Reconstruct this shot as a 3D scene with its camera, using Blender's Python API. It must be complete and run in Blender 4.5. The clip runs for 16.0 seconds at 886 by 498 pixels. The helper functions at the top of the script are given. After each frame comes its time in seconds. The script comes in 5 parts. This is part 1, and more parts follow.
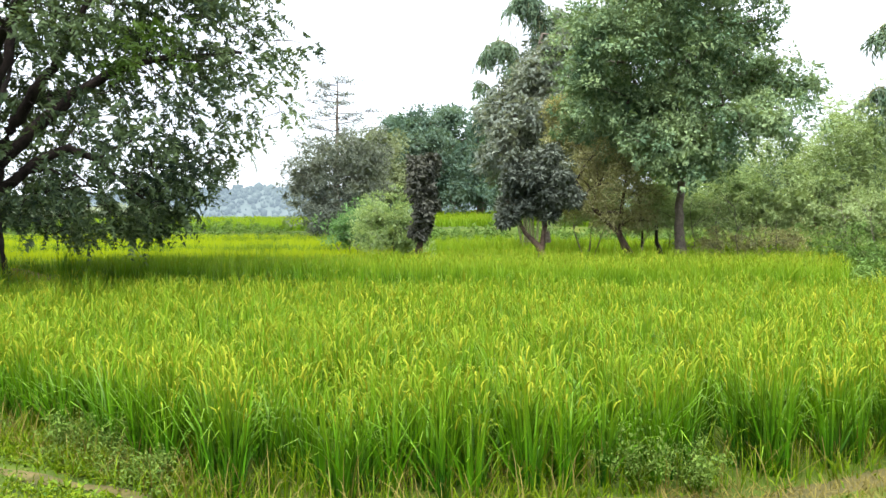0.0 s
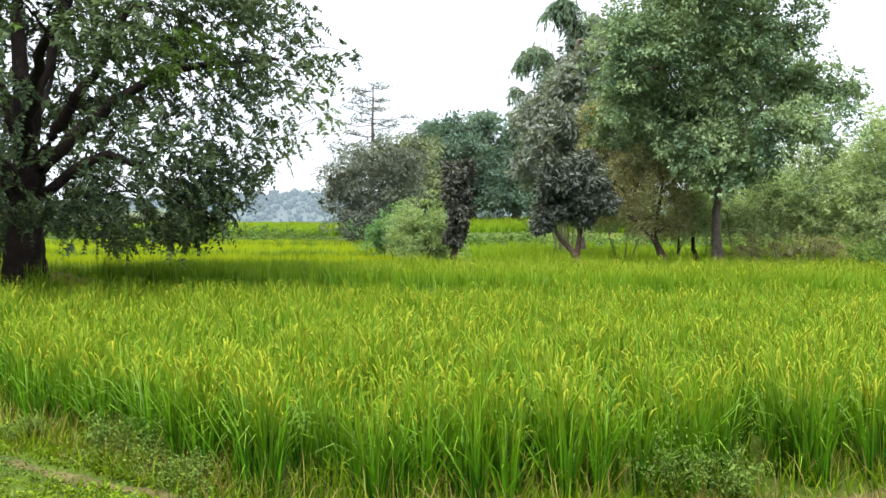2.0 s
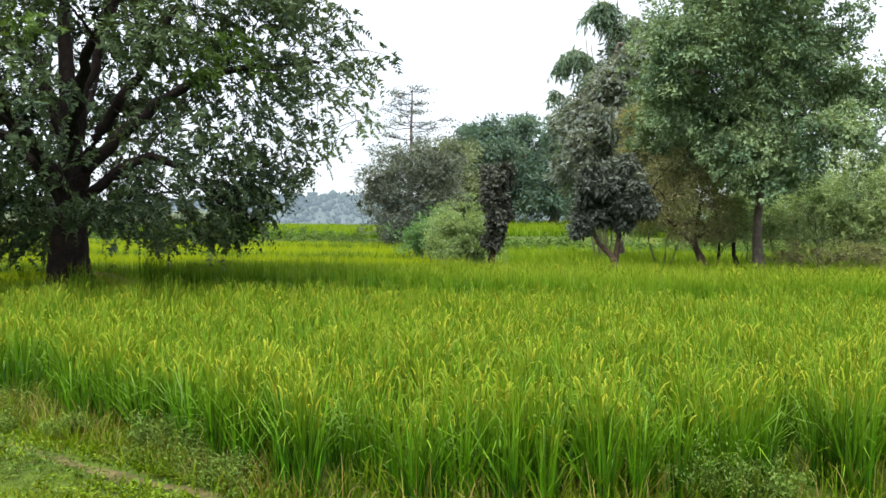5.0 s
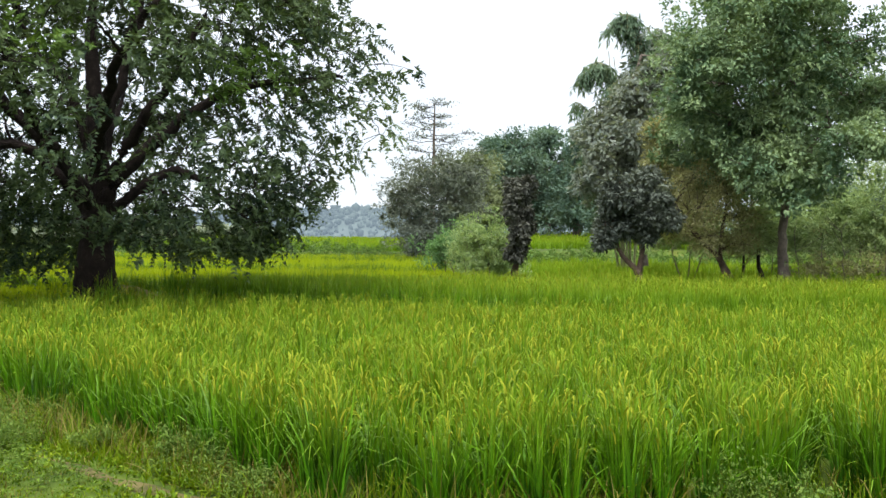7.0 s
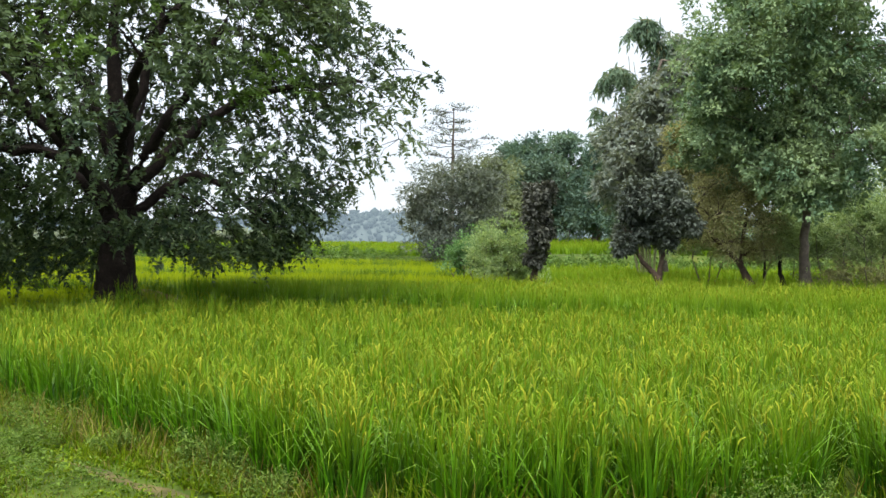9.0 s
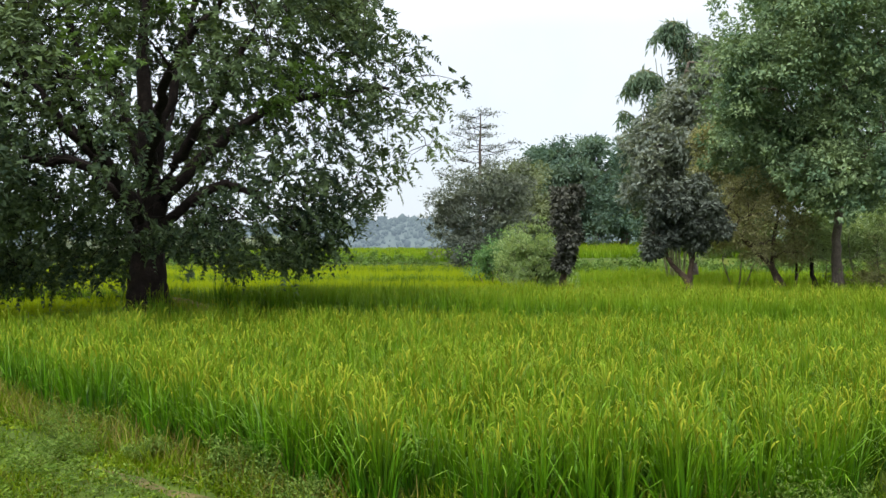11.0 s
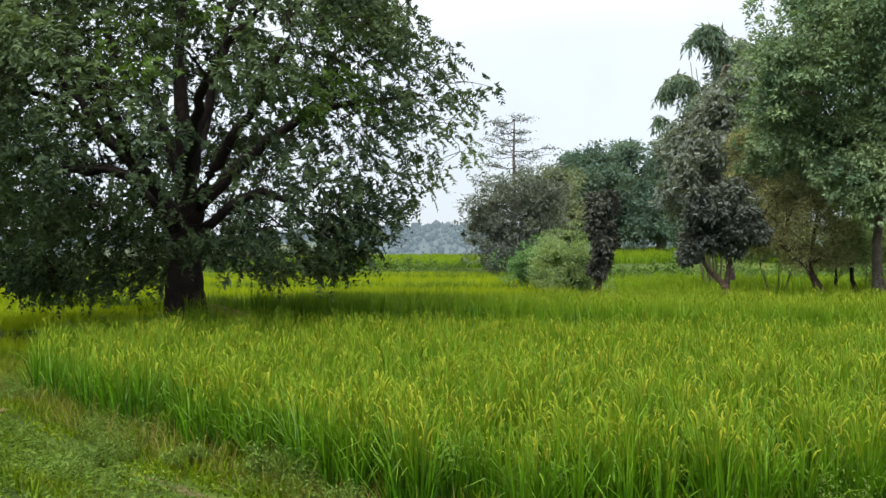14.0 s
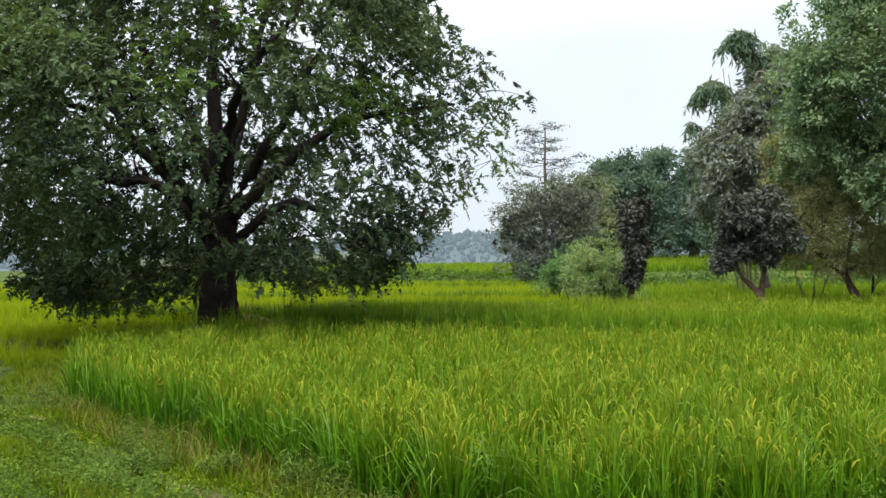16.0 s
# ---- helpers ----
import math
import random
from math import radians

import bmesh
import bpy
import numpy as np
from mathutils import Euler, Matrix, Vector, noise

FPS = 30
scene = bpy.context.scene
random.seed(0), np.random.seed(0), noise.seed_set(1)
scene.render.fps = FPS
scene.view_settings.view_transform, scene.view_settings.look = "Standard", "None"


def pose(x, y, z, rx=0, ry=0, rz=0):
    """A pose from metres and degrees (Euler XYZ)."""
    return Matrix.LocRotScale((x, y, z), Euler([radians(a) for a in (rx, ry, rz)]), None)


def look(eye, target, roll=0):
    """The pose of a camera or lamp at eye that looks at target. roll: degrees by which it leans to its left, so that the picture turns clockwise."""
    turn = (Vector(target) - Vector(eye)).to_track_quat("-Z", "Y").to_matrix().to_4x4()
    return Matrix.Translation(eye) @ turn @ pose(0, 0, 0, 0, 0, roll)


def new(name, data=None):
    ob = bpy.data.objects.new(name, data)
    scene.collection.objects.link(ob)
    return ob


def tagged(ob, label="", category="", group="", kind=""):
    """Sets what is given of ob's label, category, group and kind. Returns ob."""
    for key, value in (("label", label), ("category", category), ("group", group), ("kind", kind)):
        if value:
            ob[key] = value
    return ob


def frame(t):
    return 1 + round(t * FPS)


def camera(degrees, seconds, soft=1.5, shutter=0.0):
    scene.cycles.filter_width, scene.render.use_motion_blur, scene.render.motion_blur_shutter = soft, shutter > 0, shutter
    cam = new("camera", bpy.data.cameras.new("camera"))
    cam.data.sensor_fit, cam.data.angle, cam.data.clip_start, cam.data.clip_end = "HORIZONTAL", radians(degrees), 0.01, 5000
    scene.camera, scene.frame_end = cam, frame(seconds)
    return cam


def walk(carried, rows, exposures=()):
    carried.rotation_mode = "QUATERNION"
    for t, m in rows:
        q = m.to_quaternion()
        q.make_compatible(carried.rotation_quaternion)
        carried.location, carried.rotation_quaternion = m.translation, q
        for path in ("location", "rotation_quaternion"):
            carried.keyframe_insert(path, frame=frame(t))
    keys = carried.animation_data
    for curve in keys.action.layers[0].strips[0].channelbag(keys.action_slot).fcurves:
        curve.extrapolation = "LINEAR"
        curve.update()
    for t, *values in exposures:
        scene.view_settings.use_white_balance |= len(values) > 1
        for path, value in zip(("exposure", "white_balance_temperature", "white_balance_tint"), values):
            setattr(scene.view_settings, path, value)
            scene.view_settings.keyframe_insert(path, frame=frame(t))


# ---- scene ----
# ---- camera: a hand-held turn to the left from one stand beside the field ----
cam = camera(48.26, 16.0)
ROWS = [
    (0.0, 0.0, 0.0, 1.6, 88.396, -0.0, -0.0),
    (0.5, -0.0013, -0.0148, 1.5994, 88.293, 0.132, 0.522),
    (1.0, -0.0027, -0.0195, 1.5995, 88.429, -0.014, 1.015),
    (1.5, -0.0043, -0.0135, 1.6001, 88.546, -0.091, 1.502),
    (2.0, -0.0062, -0.0067, 1.6002, 88.736, -0.184, 2.003),
    (2.5, -0.0082, -0.0055, 1.5997, 88.814, -0.249, 2.287),
    (3.0, -0.0103, -0.0072, 1.5995, 88.863, -0.42, 2.681),
    (3.5, -0.0132, -0.009, 1.6004, 88.729, -0.445, 2.99),
    (4.0, -0.0175, -0.0138, 1.6025, 88.705, -0.504, 3.413),
    (6.5, -0.022, -0.0257, 1.605, 89.476, -0.625, 5.152),
    (7.0, -0.0255, -0.0396, 1.6068, 89.609, -0.542, 5.482),
    (7.5, -0.0282, -0.042, 1.6077, 89.678, -0.635, 5.696),
    (8.0, -0.0311, -0.0294, 1.6085, 89.821, -0.647, 5.982),
    (8.5, -0.0345, -0.0161, 1.6096, 89.868, -0.654, 6.248),
    (9.0, -0.0382, -0.0159, 1.611, 89.882, -0.712, 6.557),
    (11.5, -0.0417, -0.0291, 1.6125, 90.231, 0.053, 8.597),
    (12.0, -0.0446, -0.0443, 1.6138, 90.254, 0.055, 8.947),
    (12.5, -0.047, -0.0465, 1.6151, 90.395, 0.021, 9.209),
    (13.0, -0.0489, -0.0343, 1.6168, 90.414, 0.134, 9.602),
    (13.5, -0.0502, -0.022, 1.6187, 90.497, 0.163, 9.866),
    (14.0, -0.0515, -0.0182, 1.6203, 90.541, 0.181, 10.158),
    (14.5, -0.0536, -0.0188, 1.6213, 90.715, 0.254, 10.575),
    (15.0, -0.056, -0.0201, 1.6217, 90.876, 0.312, 11.034),
    (15.5, -0.0581, -0.0229, 1.6215, 90.937, 0.424, 11.484),
    (16.0, -0.0596, -0.0278, 1.6207, 91.058, 0.422, 11.969),
]
walk(cam, [(t, pose(x, y, z, rx, ry, rz)) for t, x, y, z, rx, ry, rz in ROWS], exposures=[(0.0, 1.32), (1.5, 1.16), (3.5, 0.92), (7.0, 0.76), (9.0, 0.74), (11.5, 0.5), (16.0, 0.47)])

# ---- light: bright overcast sky, wide soft sun ----
SUN_UP, SUN_ROUND = 60.0, 200.0        # elevation; compass bearing from which it shines, clockwise from +y


def node(tree, kind, at=None, **sets):
    n = tree.nodes.new(kind)
    for k, v in (at or {}).items():
        n.inputs[k].default_value = v
    for k, v in sets.items():
        setattr(n, k, v)
    return n


def build_world():
    world = bpy.data.worlds.new("overcast_sky")
    scene.world = world
    world.use_nodes = True
    t = world.node_tree
    t.nodes.clear()
    out, bg = node(t, "ShaderNodeOutputWorld"), node(t, "ShaderNodeBackground", {"Strength": 1.0})
    sky = node(t, "ShaderNodeTexSky", sky_type="NISHITA", sun_disc=False,
               sun_elevation=radians(SUN_UP), sun_rotation=radians(SUN_ROUND))
    dim = node(t, "ShaderNodeMix", {0: 1.0, 7: (0.1, 0.1, 0.1, 1)}, data_type="RGBA", blend_type="MULTIPLY")
    co = node(t, "ShaderNodeTexCoord")
    sep = node(t, "ShaderNodeSeparateXYZ")
    ramp = node(t, "ShaderNodeValToRGB")
    ramp.color_ramp.elements[0].position, ramp.color_ramp.elements[0].color = 0.0, (0.62, 0.68, 0.76, 1)
    ramp.color_ramp.elements[1].position, ramp.color_ramp.elements[1].color = 1.0, (3.1, 3.15, 3.25, 1)
    mid = ramp.color_ramp.elements.new(0.22)
    upper = ramp.color_ramp.elements.new(0.5)
    upper.color = (1.9, 1.95, 2.05, 1)
    mid.color = (0.78, 0.83, 0.91, 1)
    cloud = node(t, "ShaderNodeTexNoise", {"Scale": 2.4, "Detail": 5.0, "Roughness": 0.55})
    band = node(t, "ShaderNodeMapRange", {"From Min": 0.3, "From Max": 0.7, "To Min": 0.9, "To Max": 1.1})
    mul = node(t, "ShaderNodeMix", {0: 1.0}, data_type="RGBA", blend_type="MULTIPLY")
    mix = node(t, "ShaderNodeMix", {0: 0.82}, data_type="RGBA")
    k = t.links.new
    k(co.outputs["Generated"], sep.inputs[0]); k(sep.outputs["Z"], ramp.inputs[0])
    k(co.outputs["Generated"], cloud.inputs["Vector"]); k(cloud.outputs[0], band.inputs[0])
    k(ramp.outputs[0], mul.inputs[6]); k(band.outputs[0], mul.inputs[7])
    k(sky.outputs[0], dim.inputs[6]); k(dim.outputs[2], mix.inputs[6]); k(mul.outputs[2], mix.inputs[7])
    k(mix.outputs[2], bg.inputs[0]); k(bg.outputs[0], out.inputs[0])
    lamp = bpy.data.lights.new("sun", "SUN")
    lamp.energy, lamp.angle, lamp.color = 2.9, radians(20), (1.0, 0.96, 0.9)
    a, e = radians(SUN_ROUND), radians(SUN_UP)
    way = Vector((math.sin(a) * math.cos(e), math.cos(a) * math.cos(e), math.sin(e)))
    ob = new("sun", lamp)
    ob.matrix_world = look(way * 60, (0, 0, 0))


build_world()

# ---- materials ----


def leafy(name, dark, light, tip=None, clear=0.35, rough=0.55, patch=0.5, gloss=0.2, vary=1.0, mottle=1.1):
    """A leaf: two tones from leaf to leaf, patches over metres, a tip tone by the attribute 'tip', light through the blade."""
    m = bpy.data.materials.new(name)
    m.use_nodes = True
    t = m.node_tree
    t.nodes.clear()
    k = t.links.new
    out = node(t, "ShaderNodeOutputMaterial")
    geo = node(t, "ShaderNodeNewGeometry")
    co = node(t, "ShaderNodeTexCoord")
    noise_ = node(t, "ShaderNodeTexNoise", {"Scale": patch, "Detail": 3.0})
    add = node(t, "ShaderNodeMath", {1: -0.5}, operation="ADD")
    mad = node(t, "ShaderNodeMath", {1: mottle}, operation="MULTIPLY_ADD", use_clamp=True)
    own = node(t, "ShaderNodeMapRange", {"To Min": 0.5 - vary / 2, "To Max": 0.5 + vary / 2})
    ramp = node(t, "ShaderNodeValToRGB")
    ramp.color_ramp.elements[0].color, ramp.color_ramp.elements[1].color = (*dark, 1), (*light, 1)
    ramp.color_ramp.elements[0].position, ramp.color_ramp.elements[1].position = 0.1, 0.95
    k(co.outputs["Object"], noise_.inputs["Vector"])
    k(noise_.outputs[0], add.inputs[0])
    k(add.outputs[0], mad.inputs[0])
    k(geo.outputs["Random Per Island"], own.inputs[0]); k(own.outputs[0], mad.inputs[2])
    k(mad.outputs[0], ramp.inputs[0])
    colour = ramp.outputs[0]
    if tip:
        at = node(t, "ShaderNodeAttribute", attribute_name="tip")
        to = node(t, "ShaderNodeMix", {7: (*tip, 1)}, data_type="RGBA")
        k(at.outputs["Fac"], to.inputs[0]); k(colour, to.inputs[6])
        colour = to.outputs[2]
    face = node(t, "ShaderNodeBsdfPrincipled", {"Roughness": rough, "Specular IOR Level": gloss})
    back = node(t, "ShaderNodeBsdfTranslucent")
    mix = node(t, "ShaderNodeMixShader", {0: clear})
    warm = node(t, "ShaderNodeMix", {0: 1.0, 7: (1.25, 1.2, 0.55, 1)}, data_type="RGBA", blend_type="MULTIPLY")
    k(colour, face.inputs["Base Color"]); k(colour, warm.inputs[6]); k(warm.outputs[2], back.inputs[0])
    k(face.outputs[0], mix.inputs[1]); k(back.outputs[0], mix.inputs[2]); k(mix.outputs[0], out.inputs[0])
    return m


def rough_stuff(name, dark, light, third, scale=6.0, rough=0.95, bump=0.5, fine=40.0):
    """Bark or soil: two scales of noise in colour and relief."""
    m = bpy.data.materials.new(name)
    m.use_nodes = True
    t = m.node_tree
    k = t.links.new
    b = t.nodes["Principled BSDF"]
    b.inputs["Roughness"].default_value = rough
    b.inputs["Specular IOR Level"].default_value = 0.15
    co = node(t, "ShaderNodeTexCoord")
    n1 = node(t, "ShaderNodeTexNoise", {"Scale": scale, "Detail": 6.0, "Roughness": 0.6})
    n2 = node(t, "ShaderNodeTexNoise", {"Scale": fine, "Detail": 4.0, "Roughness": 0.7})
    ramp = node(t, "ShaderNodeValToRGB")
    e = ramp.color_ramp.elements
    e[0].position, e[0].color, e[1].position, e[1].color = 0.32, (*dark, 1), 0.72, (*light, 1)
    e.new(0.55).color = (*third, 1)
    mul = node(t, "ShaderNodeMix", {0: 0.55}, data_type="RGBA", blend_type="OVERLAY")
    bp = node(t, "ShaderNodeBump", {"Strength": bump, "Distance": 0.03})
    k(co.outputs["Object"], n1.inputs["Vector"]); k(co.outputs["Object"], n2.inputs["Vector"])
    k(n1.outputs[0], ramp.inputs[0]); k(ramp.outputs[0], mul.inputs[6]); k(n2.outputs[0], mul.inputs[7])
    k(mul.outputs[2], b.inputs["Base Color"]); k(n2.outputs[0], bp.inputs["Height"]); k(bp.outputs[0], b.inputs["Normal"])
    return m


RICE = leafy("rice_blade", (0.006, 0.044, 0.001), (0.058, 0.182, 0.003), tip=(0.122, 0.2, 0.005), clear=0.14, patch=0.9, rough=0.5, gloss=0.16)
RICE_MID = leafy("half_ripe_rice", (0.049, 0.140, 0.004), (0.119, 0.232, 0.009), tip=(0.155, 0.225, 0.01), clear=0.26, patch=0.6, gloss=0.15)
EAR = leafy("rice_ear", (0.088, 0.148, 0.007), (0.192, 0.202, 0.015), clear=0.15, rough=0.75, gloss=0.06)
RICE_PALE = leafy("ripening_rice", (0.143, 0.220, 0.003), (0.198, 0.281, 0.006), tip=(0.22, 0.275, 0.006), clear=0.35, patch=0.2, gloss=0.1)
GRASS = leafy("grass_blade", (0.03, 0.085, 0.001), (0.105, 0.175, 0.004), tip=(0.135, 0.165, 0.006), clear=0.3, patch=1.2, gloss=0.08)
DRY = leafy("dry_grass", (0.075, 0.062, 0.014), (0.175, 0.15, 0.04), clear=0.2, patch=1.2, gloss=0.06)
WEED = leafy("weed_leaf", (0.052, 0.1, 0.016), (0.132, 0.195, 0.04), clear=0.25, patch=2.0, gloss=0.06)
BIG_LEAF = leafy("spreading_tree_leaf", (0.024, 0.041, 0.028), (0.108, 0.154, 0.066), clear=0.22, patch=0.45, rough=0.65, gloss=0.06, vary=0.5, mottle=2.2)
FRESH_LEAF = leafy("fresh_tree_leaf", (0.042, 0.085, 0.018), (0.11, 0.18, 0.04), clear=0.3, patch=0.6, gloss=0.1, vary=0.6, mottle=1.6)
MAIN_LEAF = leafy("tall_tree_leaf", (0.074, 0.129, 0.076), (0.202, 0.274, 0.136), clear=0.24, patch=1.1, gloss=0.06, rough=0.65, vary=0.55, mottle=2.2)
DIM_LEAF = leafy("dim_grey_leaf", (0.090, 0.114, 0.098), (0.228, 0.258, 0.216), clear=0.3, patch=0.8, gloss=0.12, vary=0.65, mottle=1.8)
DARK_LEAF = leafy("dark_leaf", (0.034, 0.044, 0.037), (0.103, 0.122, 0.098), clear=0.2, patch=1.4, gloss=0.12, rough=0.6, vary=0.6, mottle=1.8)
BROWN_LEAF = leafy("brownish_dark_leaf", (0.032, 0.036, 0.031), (0.101, 0.106, 0.086), clear=0.15, patch=1.6, gloss=0.12, rough=0.6, vary=0.6, mottle=1.6)
GREY_LEAF = leafy("grey_green_leaf", (0.135, 0.17, 0.135), (0.26, 0.3, 0.235), clear=0.35, patch=0.7, gloss=0.12, vary=0.55, mottle=1.8)
OLIVE_LEAF = leafy("olive_leaf", (0.145, 0.15, 0.076), (0.28, 0.28, 0.138), clear=0.35, patch=0.8, gloss=0.1)
BRIGHT_LEAF = leafy("bright_shrub_leaf", (0.12, 0.19, 0.078), (0.255, 0.335, 0.155), clear=0.4, patch=1.8, gloss=0.1, vary=0.7)
FEATHER_LEAF = leafy("feathery_leaf", (0.14, 0.205, 0.085), (0.285, 0.365, 0.17), clear=0.35, patch=0.8, gloss=0.1, vary=0.7, mottle=1.5)
BAMBOO_LEAF = leafy("bamboo_leaf", (0.06, 0.105, 0.07), (0.14, 0.2, 0.125), clear=0.3, patch=0.8, gloss=0.12, vary=0.6, mottle=1.6)
GREY_WEED = leafy("bank_weed_leaf", (0.042, 0.09, 0.018), (0.11, 0.178, 0.042), clear=0.25, patch=0.5, gloss=0.1)
WEED_DEEP = leafy("deep_weed_leaf", (0.055, 0.11, 0.024), (0.115, 0.185, 0.05), clear=0.25, patch=0.7, gloss=0.06)
BLUE_SHRUB = leafy("blue_green_leaf", (0.06, 0.13, 0.045), (0.12, 0.22, 0.08), clear=0.3, patch=1.0, gloss=0.1)
GROUND_LEAF = leafy("ground_cover_leaf", (0.042, 0.085, 0.008), (0.105, 0.165, 0.021), clear=0.25, patch=1.6, gloss=0.06)
CREEPER = leafy("creeper_leaf", (0.065, 0.125, 0.003), (0.155, 0.21, 0.009), clear=0.25, patch=1.5, gloss=0.1)
BUND = leafy("bund_grass_blade", (0.03, 0.085, 0.003), (0.08, 0.155, 0.007), tip=(0.1, 0.165, 0.008), clear=0.25, patch=0.8)
# far foliage: the bluish tint of haze is mixed into the green
HAZED_LEAF = leafy("hazed_tree_leaf", (0.046, 0.084, 0.064), (0.121, 0.178, 0.132), clear=0.28, patch=0.4, gloss=0.06, vary=0.5, mottle=2.0)
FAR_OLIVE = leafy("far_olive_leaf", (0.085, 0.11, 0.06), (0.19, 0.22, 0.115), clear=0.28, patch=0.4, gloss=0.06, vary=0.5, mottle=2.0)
BUSH_LEAF = leafy("bush_leaf", (0.054, 0.070, 0.058), (0.150, 0.170, 0.130), clear=0.2, patch=0.5, gloss=0.1, vary=0.6, mottle=1.5)
RICE_FAR = leafy("far_rice", (0.085, 0.17, 0.005), (0.13, 0.22, 0.009), tip=(0.145, 0.225, 0.01), clear=0.3, patch=0.15, gloss=0.1)
BARK = rough_stuff("grey_brown_bark", (0.06, 0.048, 0.039), (0.19, 0.162, 0.134), (0.115, 0.094, 0.077), scale=5, bump=0.9)
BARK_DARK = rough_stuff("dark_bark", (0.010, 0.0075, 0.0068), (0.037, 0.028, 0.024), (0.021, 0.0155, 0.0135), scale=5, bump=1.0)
BARK_RED = rough_stuff("reddish_bark", (0.04, 0.027, 0.02), (0.125, 0.088, 0.064), (0.075, 0.053, 0.039), scale=7, bump=0.7)
SOIL = rough_stuff("field_soil", (0.022, 0.038, 0.003), (0.08, 0.074, 0.014), (0.042, 0.068, 0.005), scale=0.9, fine=14.0)

PATH_SOIL = rough_stuff("path_soil", (0.038, 0.04, 0.012), (0.105, 0.085, 0.032), (0.07, 0.06, 0.02), scale=3.0, fine=30.0)
EARTH = rough_stuff("bare_earth", (0.09, 0.07, 0.03), (0.2, 0.15, 0.068), (0.145, 0.108, 0.047), scale=3.0, fine=30.0)
BAMBOO_CULM = rough_stuff("bamboo_culm", (0.14, 0.15, 0.07), (0.30, 0.29, 0.17), (0.22, 0.22, 0.11), scale=3.0)


def hazed_wood():
    """Woods on the ridge, a backdrop: the blue of distance is haze painted in as a glow."""
    m = leafy("hazed_wood", (0.035, 0.055, 0.05), (0.08, 0.11, 0.09), clear=0.0, patch=0.02)
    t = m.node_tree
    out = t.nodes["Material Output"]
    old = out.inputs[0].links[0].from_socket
    # bluish emission stands in for the haze before the ridge
    haze_glow = node(t, "ShaderNodeEmission", {"Color": (0.36, 0.47, 0.58, 1), "Strength": 0.5})
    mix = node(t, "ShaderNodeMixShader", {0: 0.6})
    t.links.new(old, mix.inputs[1]); t.links.new(haze_glow.outputs[0], mix.inputs[2]); t.links.new(mix.outputs[0], out.inputs[0])
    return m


FAR = hazed_wood()

# ---- mesh tools ----


def rng(seed):
    return np.random.default_rng(seed)


def mesh_of(name, verts, sizes, loops, mats, slots=None, tip=None, smooth=False):
    me = bpy.data.meshes.new(name)
    verts, sizes, loops = np.asarray(verts, np.float32), np.asarray(sizes, np.int32), np.asarray(loops, np.int32)
    me.vertices.add(len(verts)); me.vertices.foreach_set("co", verts.ravel())
    me.loops.add(len(loops)); me.loops.foreach_set("vertex_index", loops)
    me.polygons.add(len(sizes))
    me.polygons.foreach_set("loop_start", np.concatenate([[0], np.cumsum(sizes)[:-1]]).astype(np.int32))
    for m in mats:
        me.materials.append(m)
    if slots is not None:
        me.polygons.foreach_set("material_index", np.asarray(slots, np.int32))
    if smooth:
        me.polygons.foreach_set("use_smooth", np.ones(len(sizes), bool))
    if tip is not None:
        me.attributes.new("tip", "FLOAT", "POINT").data.foreach_set("value", np.asarray(tip, np.float32))
    me.update(calc_edges=True)
    return me


class Pile:
    """Gathers pieces of mesh, to be joined into one."""

    def __init__(self):
        self.v, self.s, self.l, self.m, self.t, self.n = [], [], [], [], [], 0

    def add(self, verts, sizes, loops, slot=0, tip=None):
        self.v.append(verts); self.s.append(sizes); self.l.append(loops + self.n)
        self.m.append(np.full(len(sizes), slot)); self.t.append(np.zeros(len(verts)) if tip is None else tip)
        self.n += len(verts)

    def mesh(self, name, mats, smooth=False):
        return mesh_of(name, np.concatenate(self.v), np.concatenate(self.s), np.concatenate(self.l), mats,
                       np.concatenate(self.m), np.concatenate(self.t), smooth)


